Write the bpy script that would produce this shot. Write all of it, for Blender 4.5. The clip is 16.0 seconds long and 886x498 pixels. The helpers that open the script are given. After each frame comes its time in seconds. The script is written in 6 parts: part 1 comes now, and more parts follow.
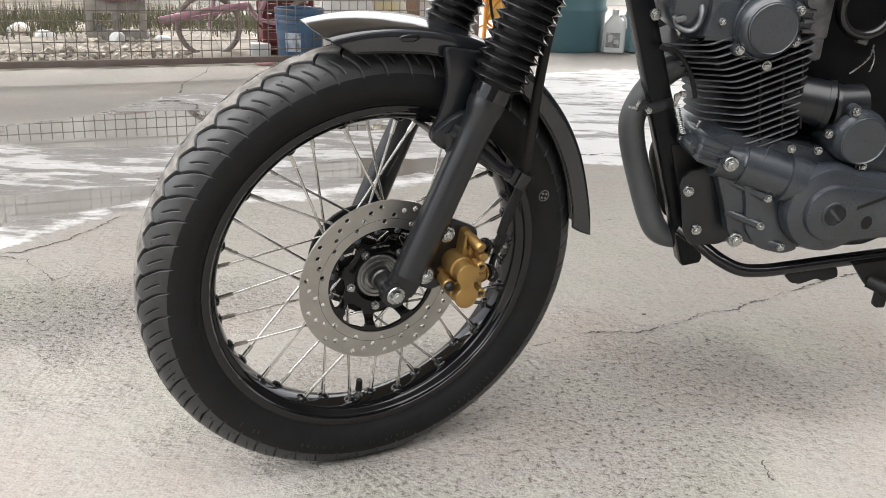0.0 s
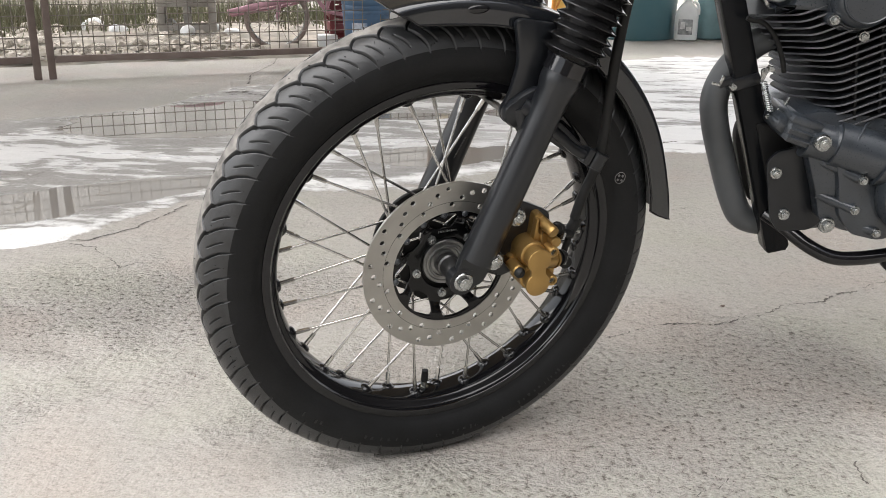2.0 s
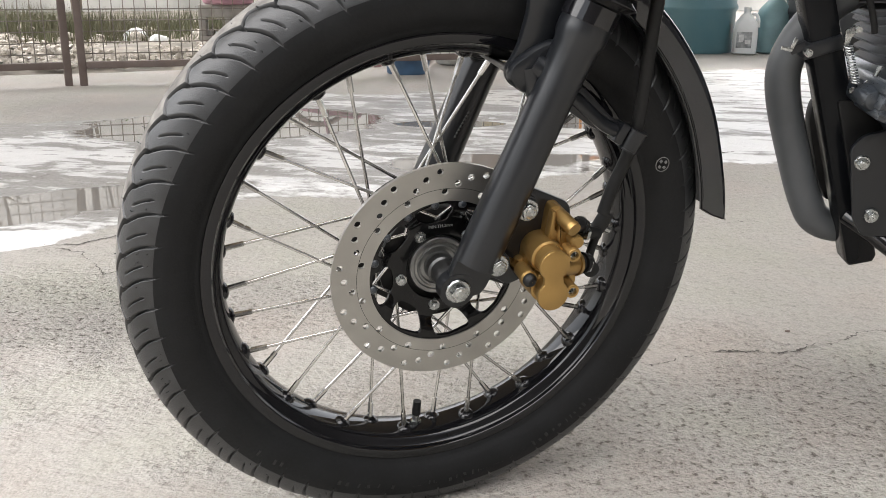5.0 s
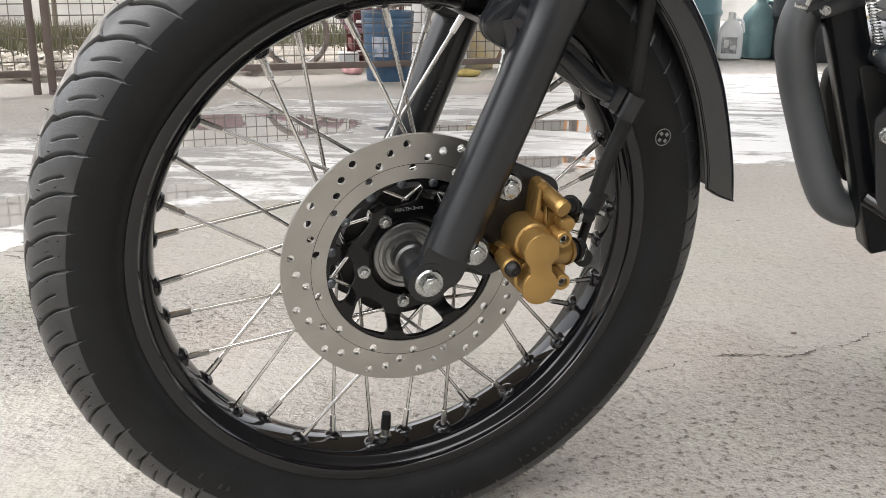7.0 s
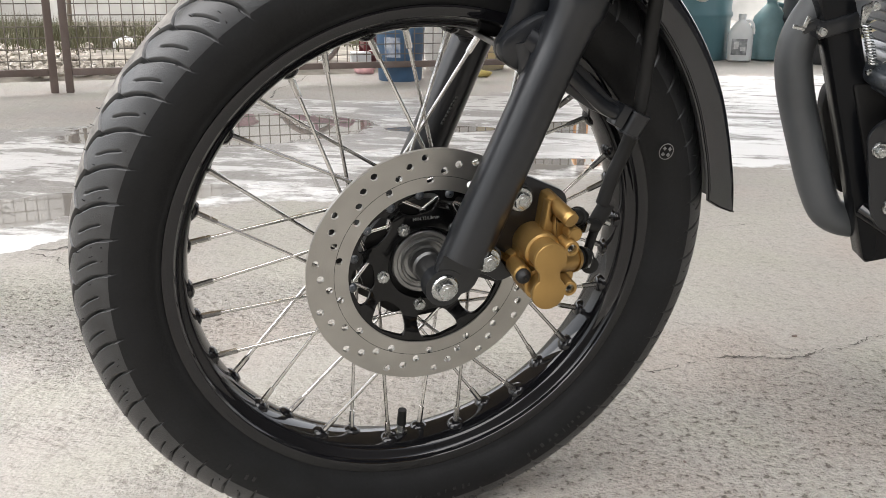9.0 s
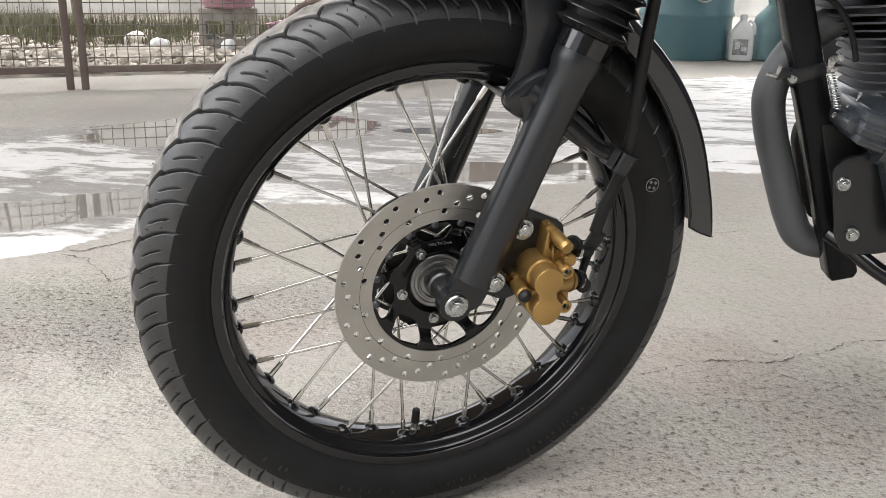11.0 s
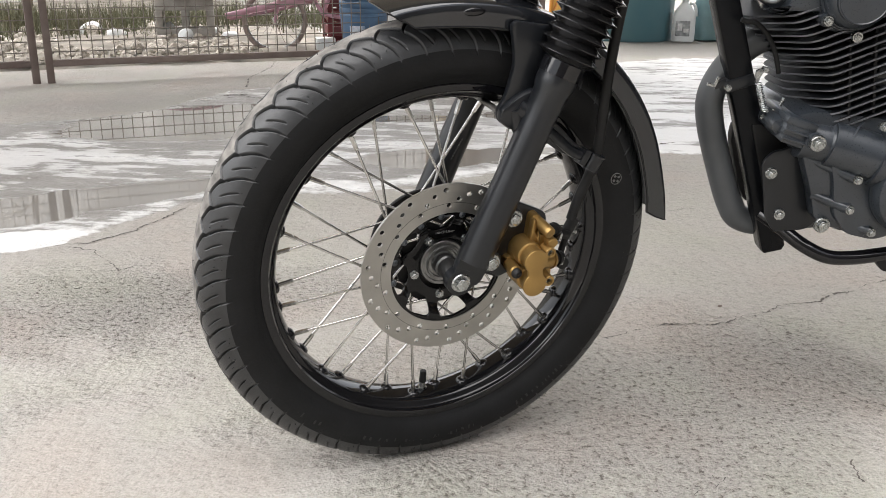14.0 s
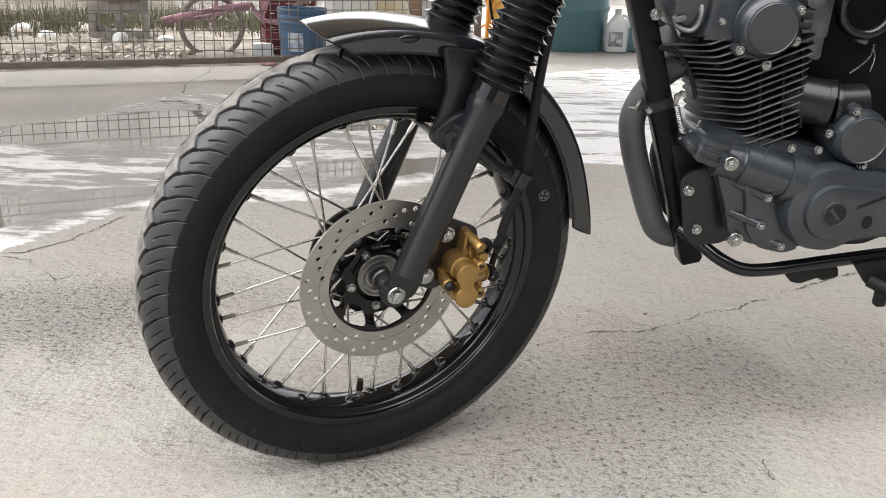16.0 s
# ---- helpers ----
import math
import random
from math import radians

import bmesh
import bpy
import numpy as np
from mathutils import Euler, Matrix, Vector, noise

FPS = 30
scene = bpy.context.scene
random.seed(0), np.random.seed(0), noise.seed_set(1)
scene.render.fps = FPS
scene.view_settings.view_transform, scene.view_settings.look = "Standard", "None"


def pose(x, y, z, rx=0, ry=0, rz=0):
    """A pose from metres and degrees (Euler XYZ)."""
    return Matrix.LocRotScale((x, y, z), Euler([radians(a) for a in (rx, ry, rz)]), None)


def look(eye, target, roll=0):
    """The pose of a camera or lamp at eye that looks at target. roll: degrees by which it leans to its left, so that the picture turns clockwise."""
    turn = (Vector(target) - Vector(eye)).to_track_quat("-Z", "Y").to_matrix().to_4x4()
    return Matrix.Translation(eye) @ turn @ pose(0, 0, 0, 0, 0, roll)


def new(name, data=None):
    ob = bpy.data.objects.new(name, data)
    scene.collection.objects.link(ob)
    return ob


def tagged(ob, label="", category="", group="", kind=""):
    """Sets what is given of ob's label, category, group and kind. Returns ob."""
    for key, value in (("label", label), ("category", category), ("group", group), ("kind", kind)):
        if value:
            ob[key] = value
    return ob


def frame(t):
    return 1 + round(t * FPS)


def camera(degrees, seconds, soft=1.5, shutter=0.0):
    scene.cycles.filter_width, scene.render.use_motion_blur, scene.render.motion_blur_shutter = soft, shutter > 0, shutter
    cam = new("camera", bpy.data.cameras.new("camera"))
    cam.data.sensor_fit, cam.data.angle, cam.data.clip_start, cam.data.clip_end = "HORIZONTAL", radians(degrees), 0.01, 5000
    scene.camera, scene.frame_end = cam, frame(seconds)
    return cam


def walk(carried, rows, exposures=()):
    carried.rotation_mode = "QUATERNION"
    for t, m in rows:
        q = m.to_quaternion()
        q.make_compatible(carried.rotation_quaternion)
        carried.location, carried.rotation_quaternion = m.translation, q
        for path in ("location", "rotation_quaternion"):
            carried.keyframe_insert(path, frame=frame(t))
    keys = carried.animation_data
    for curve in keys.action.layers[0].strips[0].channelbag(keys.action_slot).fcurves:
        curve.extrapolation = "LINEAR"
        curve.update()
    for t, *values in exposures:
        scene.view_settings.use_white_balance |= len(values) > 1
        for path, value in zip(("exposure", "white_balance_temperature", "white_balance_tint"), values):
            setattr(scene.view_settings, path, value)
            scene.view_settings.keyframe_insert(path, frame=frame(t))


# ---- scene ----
cam = camera(51.0, 16.0, soft=0.6)
PATH = [
    (0, (0.1216, -1.2039, 0.7277), (0.0988, 0.1267, 0.2930), 1.85),
    (0.5, (0.1216, -1.2030, 0.7291), (0.0942, 0.1264, 0.2909), 1.75),
    (1, (0.1198, -1.2032, 0.7271), (0.0848, 0.1259, 0.2887), 1.43),
    (1.5, (0.1201, -1.1828, 0.7143), (0.0527, 0.1449, 0.2755), 0.77),
    (2, (0.1163, -1.1527, 0.6988), (-0.0055, 0.1687, 0.2526), 0.66),
    (2.5, (0.1215, -1.1201, 0.6841), (-0.0104, 0.1927, 0.2157), 1.67),
    (3, (0.1393, -1.0809, 0.6829), (0.0039, 0.2329, 0.2184), 2.10),
    (3.5, (0.1560, -1.0354, 0.6651), (-0.0144, 0.2812, 0.2207), 1.57),
    (3.7, (0.1568, -1.0180, 0.6578), (-0.0259, 0.2993, 0.2204), 1.40),
    (5.8, (0.1546, -0.8687, 0.5708), (-0.0436, 0.4568, 0.1661), 0.44),
    (6, (0.1543, -0.8559, 0.5654), (-0.0408, 0.4713, 0.1648), 0.46),
    (6.5, (0.1535, -0.8302, 0.5477), (-0.0322, 0.5007, 0.1548), 0.35),
    (7, (0.1531, -0.8051, 0.5388), (-0.0274, 0.5263, 0.1453), 0.22),
    (7.5, (0.1535, -0.7937, 0.5314), (-0.0234, 0.5384, 0.1388), 0.02),
    (8, (0.1531, -0.8089, 0.5410), (-0.0280, 0.5225, 0.1479), 0.26),
    (8.5, (0.1533, -0.8315, 0.5483), (-0.0329, 0.4991, 0.1548), 0.41),
    (9, (0.1539, -0.8525, 0.5622), (-0.0396, 0.4757, 0.1644), 0.50),
    (9.5, (0.1556, -0.8757, 0.5751), (-0.0444, 0.4491, 0.1692), 0.45),
    (9.7, (0.1535, -0.8826, 0.5793), (-0.0402, 0.4436, 0.1747), 0.52),
    (11.8, (0.1613, -1.0141, 0.6564), (-0.0330, 0.3030, 0.2232), 1.30),
    (12, (0.1591, -1.0269, 0.6612), (-0.0219, 0.2895, 0.2205), 1.46),
    (12.5, (0.1486, -1.0673, 0.6797), (-0.0022, 0.2474, 0.2227), 1.83),
    (13, (0.1369, -1.0998, 0.6825), (-0.0011, 0.2127, 0.2152), 1.94),
    (13.5, (0.1199, -1.1341, 0.6902), (-0.0167, 0.1803, 0.2282), 1.20),
    (14, (0.1190, -1.1597, 0.6995), (-0.0014, 0.1629, 0.2567), 0.44),
    (14.5, (0.1240, -1.1863, 0.7149), (0.0516, 0.1412, 0.2763), 0.64),
    (15, (0.1234, -1.2049, 0.7262), (0.0820, 0.1242, 0.2881), 1.23),
    (15.5, (0.1242, -1.2062, 0.7279), (0.0905, 0.1232, 0.2902), 1.61),
    (16, (0.1259, -1.2060, 0.7293), (0.0979, 0.1242, 0.2936), 1.71),
]
walk(cam, [(t, look(eye, target, roll)) for t, eye, target, roll in PATH], [(0.0, 2.12, 6500, 11), (2.5, 2.02, 6500, 11), (3.5, 2.12, 6500, 11), (6.0, 2.21, 6500, 11), (7.5, 2.29, 6500, 11), (9.0, 2.22, 6500, 11), (12.0, 2.13, 6500, 11), (13.5, 2.00, 6500, 11), (14.5, 2.10, 6500, 11), (16.0, 2.12, 6500, 11)])

# ---- light ----
world = bpy.data.worlds.new("overcast")
scene.world = world
world.use_nodes = True
wn = world.node_tree
sky = wn.nodes.new("ShaderNodeTexSky")
sky.sky_type, sky.sun_disc = "NISHITA", False
sky.sun_elevation, sky.sun_rotation = radians(58), radians(-25)
sky.dust_density, sky.air_density = 4.0, 1.2
cloud = wn.nodes.new("ShaderNodeHueSaturation")
cloud.inputs["Saturation"].default_value = 0.25
wn.links.new(sky.outputs[0], cloud.inputs["Color"])
wn.links.new(cloud.outputs[0], wn.nodes["Background"].inputs[0])
wn.nodes["Background"].inputs[1].default_value = 0.11
sun = new("sun", bpy.data.lights.new("sun", "SUN"))
sun.data.energy, sun.data.angle, sun.data.color = 2.0, radians(100), (1.0, 0.97, 0.93)
sun.matrix_world = look((-3, -2, 9), (0, 0, 0))

# ---- materials ----


def mat(name, base, rough=0.5, metal=0.0, vary=0.25, scale=30.0, bump=0.0, bump_scale=200.0, second=None, coat=0.0, spec=0.5, rvary=0.1):
    """A surface whose colour and gloss wander at two scales, with fine relief."""
    m = bpy.data.materials.new(name)
    m.use_nodes = True
    nt = m.node_tree
    b = nt.nodes["Principled BSDF"]
    tc = nt.nodes.new("ShaderNodeTexCoord")
    big, fine = nt.nodes.new("ShaderNodeTexNoise"), nt.nodes.new("ShaderNodeTexNoise")
    big.inputs["Scale"].default_value, big.inputs["Detail"].default_value = scale, 4
    fine.inputs["Scale"].default_value, fine.inputs["Detail"].default_value = bump_scale, 3
    for n in (big, fine):
        nt.links.new(tc.outputs["Object"], n.inputs["Vector"])
    ramp = nt.nodes.new("ShaderNodeValToRGB")
    low = second or tuple(c * (1 - vary) for c in base)
    high = tuple(min(1, c * (1 + vary * 0.6)) for c in base)
    ramp.color_ramp.elements[0].position, ramp.color_ramp.elements[1].position = 0.3, 0.7
    ramp.color_ramp.elements[0].color, ramp.color_ramp.elements[1].color = (*low, 1), (*high, 1)
    nt.links.new(big.outputs["Fac"], ramp.inputs[0])
    nt.links.new(ramp.outputs[0], b.inputs["Base Color"])
    rr = nt.nodes.new("ShaderNodeMapRange")
    rr.inputs["To Min"].default_value, rr.inputs["To Max"].default_value = max(0.02, rough - rvary), min(1, rough + rvary)
    nt.links.new(fine.outputs["Fac"], rr.inputs["Value"])
    nt.links.new(rr.outputs[0], b.inputs["Roughness"])
    b.inputs["Metallic"].default_value = metal
    b.inputs["Coat Weight"].default_value = coat
    b.inputs["Coat Roughness"].default_value = 0.06
    b.inputs["Specular IOR Level"].default_value = spec
    if bump:
        bp = nt.nodes.new("ShaderNodeBump")
        bp.inputs["Strength"].default_value, bp.inputs["Distance"].default_value = bump, 0.002
        nt.links.new(fine.outputs["Fac"], bp.inputs["Height"])
        nt.links.new(bp.outputs[0], b.inputs["Normal"])
    return m


TREAD = mat("tread_rubber", (0.0175, 0.0185, 0.0198), 0.40, spec=0.62, vary=0.5, scale=45, bump=0.16, bump_scale=700, rvary=0.10)
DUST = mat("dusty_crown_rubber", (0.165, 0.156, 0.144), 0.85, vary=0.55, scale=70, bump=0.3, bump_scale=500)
RUBBER = mat("sidewall_rubber", (0.0056, 0.0060, 0.0066), 0.58, vary=0.4, scale=25, bump=0.15, bump_scale=300, spec=0.26)
MOULDED = mat("moulded_lettering", (0.0080, 0.0080, 0.0082), 0.5, vary=0.5, scale=60)
GAITER = mat("gaiter_rubber", (0.008, 0.008, 0.0085), 0.16, vary=0.3, scale=40)
GLOSS = mat("gloss_black_paint", (0.005, 0.005, 0.006), 0.07, vary=0.2, scale=12, coat=0.0, rvary=0.03)
SATIN = mat("satin_black_paint", (0.0076, 0.0086, 0.0104), 0.30, vary=0.2, scale=20, bump=0.02, bump_scale=900, rvary=0.05, spec=0.45)
CASE = mat("engine_black_paint", (0.0240, 0.0288, 0.0350), 0.30, vary=0.35, scale=18, bump=0.06, bump_scale=500, spec=0.7, rvary=0.09)
DULL = mat("matt_black_plastic", (0.006, 0.006, 0.006), 0.55, vary=0.3, scale=25, spec=0.3)
FIN = mat("fin_black_paint", (0.0085, 0.0098, 0.0118), 0.40, vary=0.35, scale=30, bump=0.03, bump_scale=600)
FIN_EDGE = mat("fin_pale_edge", (0.175, 0.18, 0.195), 0.30, metal=0.3, vary=0.5, scale=25, rvary=0.08)
PIPE = mat("exhaust_grey_coating", (0.062, 0.066, 0.070), 0.45, vary=0.25, scale=14, bump=0.1, bump_scale=700)
STEEL = mat("zinc_steel", (0.37, 0.38, 0.375), 0.27, metal=1.0, vary=0.2, scale=60)
SPOKE = mat("stainless_spoke", (0.60, 0.59, 0.57), 0.20, metal=1.0, vary=0.2, scale=40)
NIPPLE = mat("nickel_nipple", (0.52, 0.51, 0.49), 0.24, metal=1.0, vary=0.3, scale=60)
GOLD = mat("gold_anodised", (0.33, 0.205, 0.070), 0.34, metal=0.75, vary=0.12, scale=30, bump=0.1, bump_scale=600)
RUST = mat("rusty_brown_paint", (0.115, 0.090, 0.080), 0.75, vary=0.5, scale=14, bump=0.3, second=(0.12, 0.088, 0.075))
INNER = mat("fender_underside", (0.05, 0.05, 0.052), 0.55, vary=0.3, scale=12)


def brushed(name):
    m = mat(name, (0.345, 0.335, 0.312), 0.38, metal=0.9, vary=0.12, scale=25)
    nt = m.node_tree
    b = nt.nodes["Principled BSDF"]
    tc = nt.nodes.new("ShaderNodeTexCoord")
    length = nt.nodes.new("ShaderNodeVectorMath")
    length.operation = "LENGTH"
    nt.links.new(tc.outputs["Object"], length.inputs[0])
    n = nt.nodes.new("ShaderNodeTexNoise")
    n.noise_dimensions = "1D"
    n.inputs["Scale"].default_value = 1800
    nt.links.new(length.outputs["Value"], n.inputs["W"])
    bp = nt.nodes.new("ShaderNodeBump")
    bp.inputs["Strength"].default_value, bp.inputs["Distance"].default_value = 0.25, 0.0006
    nt.links.new(n.outputs["Fac"], bp.inputs["Height"])
    nt.links.new(bp.outputs[0], b.inputs["Normal"])
    return m


ROTOR = brushed("brushed_rotor_steel")


def concrete(name, wet=True):
    """Worn concrete, dry near the shelter and under thin water further out."""
    m = bpy.data.materials.new(name)
    m.use_nodes = True
    nt = m.node_tree
    N, Lk = nt.nodes.new, nt.links.new
    b = nt.nodes["Principled BSDF"]
    tc = N("ShaderNodeTexCoord")

    def noise_tex(scale, detail=4, rough=0.55):
        n = N("ShaderNodeTexNoise")
        n.inputs["Scale"].default_value, n.inputs["Detail"].default_value, n.inputs["Roughness"].default_value = scale, detail, rough
        Lk(tc.outputs["Object"], n.inputs["Vector"])
        return n.outputs["Fac"]

    def math_node(op, a, c=None, clamp=False):
        n = N("ShaderNodeMath")
        n.operation, n.use_clamp = op, clamp
        for i, v in enumerate((a, c)):
            if v is None:
                continue
            if isinstance(v, (int, float)):
                n.inputs[i].default_value = v
            else:
                Lk(v, n.inputs[i])
        return n.outputs[0]

    def ramp(fac, stops):
        n = N("ShaderNodeValToRGB")
        while len(n.color_ramp.elements) < len(stops):
            n.color_ramp.elements.new(0.5)
        for e, (p, c) in zip(n.color_ramp.elements, stops):
            e.position, e.color = p, (*c, 1) if len(c) == 3 else c
        Lk(fac, n.inputs[0])
        return n.outputs[0]

    def mix(fac, a, c):
        n = N("ShaderNodeMix")
        n.data_type = "RGBA"
        Lk(fac, n.inputs["Factor"])
        for s, v in (("A", a), ("B", c)):
            sock = [i for i in n.inputs if i.name == s and i.type == "RGBA"][0]
            if isinstance(v, tuple):
                sock.default_value = (*v, 1)
            else:
                Lk(v, sock)
        return [o for o in n.outputs if o.type == "RGBA"][0]

    def add(*v):
        out = v[0]
        for w in v[1:]:
            out = math_node("ADD", out, w)
        return out

    def mul(a, c, clamp=False):
        return math_node("MULTIPLY", a, c, clamp)

    sep = N("ShaderNodeSeparateXYZ")
    Lk(tc.outputs["Object"], sep.inputs[0])
    X, Y = sep.outputs["X"], sep.outputs["Y"]

    def oval(cx, cy, along, across, turn=0.0):
        """1 at the middle of an oval patch, 0 on its edge, below 0 outside."""
        c, q = math.cos(radians(turn)), math.sin(radians(turn))
        u = add(mul(X, c / along), mul(Y, q / along), -(cx * c + cy * q) / along)
        v = add(mul(X, -q / across), mul(Y, c / across), (cx * q - cy * c) / across)
        return math_node("SUBTRACT", 1.0, math_node("SQRT", add(mul(u, u), mul(v, v))))

    def most(*v):
        out = v[0]
        for w in v[1:]:
            out = math_node("MAXIMUM", out, w)
        return out

    def line_of(points, top):
        """A smooth line y(x) through points between x = -4 and 4 m."""
        curve = N("ShaderNodeFloatCurve")
        pts = curve.mapping.curves[0].points
        while len(pts) < len(points):
            pts.new(0.5, 0.5)
        for p, (sx, sy) in zip(pts, points):
            p.location = ((sx + 4) / 8, sy / top)
        curve.mapping.update()
        Lk(math_node("DIVIDE", math_node("ADD", X, 4.0), 8.0, True), curve.inputs["Value"])
        return mul(curve.outputs[0], top)

    def times(a, c, fac):
        n = N("ShaderNodeMix")
        n.data_type, n.blend_type = "RGBA", "MULTIPLY"
        if isinstance(fac, (int, float)):
            n.inputs[0].default_value = fac
        else:
            Lk(fac, n.inputs[0])
        socks = [q for q in n.inputs if q.type == "RGBA"]
        Lk(a, socks[0])
        Lk(c, socks[1])
        return [o for o in n.outputs if o.type == "RGBA"][0]

    mid = noise_tex(3.7, 6, 0.65)
    patches = ramp(noise_tex(1.6, 6, 0.6), [(0.3, (0.300, 0.284, 0.260)), (0.5, (0.324, 0.308, 0.283)), (0.72, (0.350, 0.334, 0.309))])
    tint = ramp(noise_tex(2.9, 3, 0.5), [(0.34, (1.03, 0.985, 0.97)), (0.5, (1, 1, 1)), (0.66, (0.985, 1.01, 0.965))])
    # spalled, open-grained areas and trowelled smooth ones
    worn = most(oval(-0.66, 0.50, 0.42, 0.30, 20), oval(0.42, 0.22, 0.60, 0.34, 10))
    sleek = most(oval(0.86, 0.10, 0.30, 0.22, 30), oval(0.62, 1.15, 0.9, 0.5, 20), oval(-0.45, 1.0, 0.5, 0.26, 25))
    rough_area = math_node("ADD", mul(math_node("SUBTRACT", mid, 0.47), 5.0), add(mul(worn, 1.3), mul(most(sleek, -0.3), -0.9)), True)
    chipped = mul(add(mul(oval(-0.66, 0.50, 0.36, 0.24, 20), 1.6), mul(math_node("SUBTRACT", noise_tex(7, 5, 0.6), 0.55), 5.0)), 1.0, True)
    grit = noise_tex(150, 3, 0.62)
    fine = noise_tex(260, 2, 0.55)
    clod = noise_tex(78, 5, 0.68)
    grain = ramp(grit, [(0.33, (0.42, 0.40, 0.385)), (0.425, (0.82, 0.81, 0.80)), (0.49, (1.01, 1.01, 1.01)), (0.58, (1.17, 1.17, 1.17))])
    speck = ramp(fine, [(0.34, (0.50, 0.50, 0.49)), (0.5, (1.0, 1.0, 1.0)), (0.66, (1.32, 1.32, 1.32))])
    pits = ramp(clod, [(0.375, (0.27, 0.245, 0.225)), (0.43, (0.90, 0.89, 0.88)), (0.50, (1.06, 1.06, 1.06)), (0.64, (1.20, 1.20, 1.20))])
    dry = times(patches, tint, 1.0)
    dry = times(dry, grain, math_node("ADD", 0.10, mul(rough_area, 0.28)))
    dry = times(dry, speck, 0.28)
    dry = times(dry, pits, math_node("MULTIPLY", add(0.28, mul(rough_area, 0.55), mul(chipped, 0.8)), 1.0, True))
    stains = ramp(noise_tex(5.5, 7, 0.7), [(0.30, (1, 1, 1)), (0.46, (0, 0, 0))])
    dry = mix(mul(stains, 0.10), dry, (0.235, 0.215, 0.195))
    if wet:
        wob = mul(math_node("SUBTRACT", noise_tex(7, 7, 0.65), 0.5), 0.34)
        near_line = line_of([(-4.0, 0.3), (-1.4, 0.62), (-1.05, 0.82), (-0.95, 0.98), (-0.82, 1.19), (-0.6, 1.35), (-0.42, 1.38), (-0.27, 1.45), (0.1, 1.75), (0.487, 2.02), (0.7, 2.08), (1.5, 2.2), (4.0, 2.6)], 4.0)
        far_edge = line_of([(-4.0, 1.6), (-1.86, 2.34), (-1.6, 2.54), (-1.45, 2.72), (-1.38, 3.05), (-1.16, 3.36), (-0.9, 3.34), (-0.69, 3.42), (0.0, 4.0), (0.62, 4.6), (0.95, 4.87), (1.26, 4.97), (4.0, 6.0)], 6.0)
        gap = add(math_node("SUBTRACT", Y, near_line), wob)
        zone = mul(mul(gap, 26.0, True), mul(add(math_node("SUBTRACT", far_edge, Y), mul(wob, 1.5)), 14.0, True))
        # streaks lie along x
        mp = N("ShaderNodeMapping")
        mp.inputs["Scale"].default_value = (1.0, 2.8, 1.0)
        Lk(tc.outputs["Object"], mp.inputs[0])

        def streaks(scale, detail, rough):
            n = N("ShaderNodeTexNoise")
            n.inputs["Scale"].default_value, n.inputs["Detail"].default_value, n.inputs["Roughness"].default_value = scale, detail, rough
            Lk(mp.outputs[0], n.inputs["Vector"])
            return math_node("SUBTRACT", n.outputs["Fac"], 0.5)

        s1, s2 = streaks(2.3, 8, 0.62), streaks(4.6, 8, 0.68)
        # still water that mirrors, in two pools on the open side and under the wheel
        pool = most(oval(-1.15, 2.44, 0.58, 0.38, 30), oval(-1.10, 1.26, 0.44, 0.135, 36), oval(-1.30, 1.06, 0.28, 0.13, 20), oval(0.13, 1.96, 0.24, 0.15, 8), oval(-0.20, 1.89, 0.25, 0.15, 18), oval(0.16, 2.74, 0.24, 0.15, 0), oval(-0.36, 2.60, 0.22, 0.08, 12))
        mirror = mul(add(mul(pool, 9.0), mul(s2, 4.5), 0.4), zone, True)
        # pale soap scum: the whole far right, where sky glare is painted in too, a milky patch on the left, a foam edge
        # along the near shore
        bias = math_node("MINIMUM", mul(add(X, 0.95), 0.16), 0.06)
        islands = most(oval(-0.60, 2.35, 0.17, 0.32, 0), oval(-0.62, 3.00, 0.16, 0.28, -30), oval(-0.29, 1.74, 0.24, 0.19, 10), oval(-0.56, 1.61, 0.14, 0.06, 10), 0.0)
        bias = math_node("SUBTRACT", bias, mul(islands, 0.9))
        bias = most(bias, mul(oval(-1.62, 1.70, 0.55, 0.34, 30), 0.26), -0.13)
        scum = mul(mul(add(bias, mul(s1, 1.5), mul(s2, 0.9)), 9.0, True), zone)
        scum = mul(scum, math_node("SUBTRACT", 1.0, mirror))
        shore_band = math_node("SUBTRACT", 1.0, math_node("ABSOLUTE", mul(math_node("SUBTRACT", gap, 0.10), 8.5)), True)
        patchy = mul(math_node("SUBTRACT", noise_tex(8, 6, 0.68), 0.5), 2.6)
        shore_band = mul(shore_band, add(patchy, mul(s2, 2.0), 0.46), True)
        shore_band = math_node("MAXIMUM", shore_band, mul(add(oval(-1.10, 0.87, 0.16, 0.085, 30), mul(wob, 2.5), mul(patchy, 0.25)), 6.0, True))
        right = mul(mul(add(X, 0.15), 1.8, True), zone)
        # foam on the right, its white also painting the sky's reflection
        suds_glare = mul(mul(add(mul(streaks(1.7, 9, 0.66), 2.2), mul(s2, 0.6), 0.16), 8.0, True), mul(right, math_node("SUBTRACT", 1.0, mirror)))
        foam = math_node("MAXIMUM", mul(math_node("SUBTRACT", shore_band, 0.12), 2.4, True), suds_glare)
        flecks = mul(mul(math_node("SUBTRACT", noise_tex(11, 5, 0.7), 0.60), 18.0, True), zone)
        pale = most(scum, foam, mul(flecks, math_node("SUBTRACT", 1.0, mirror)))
        film = mul(most(mirror, mul(zone, math_node("ADD", 0.55, mul(s1, 2.2), True))), 1.0, True)
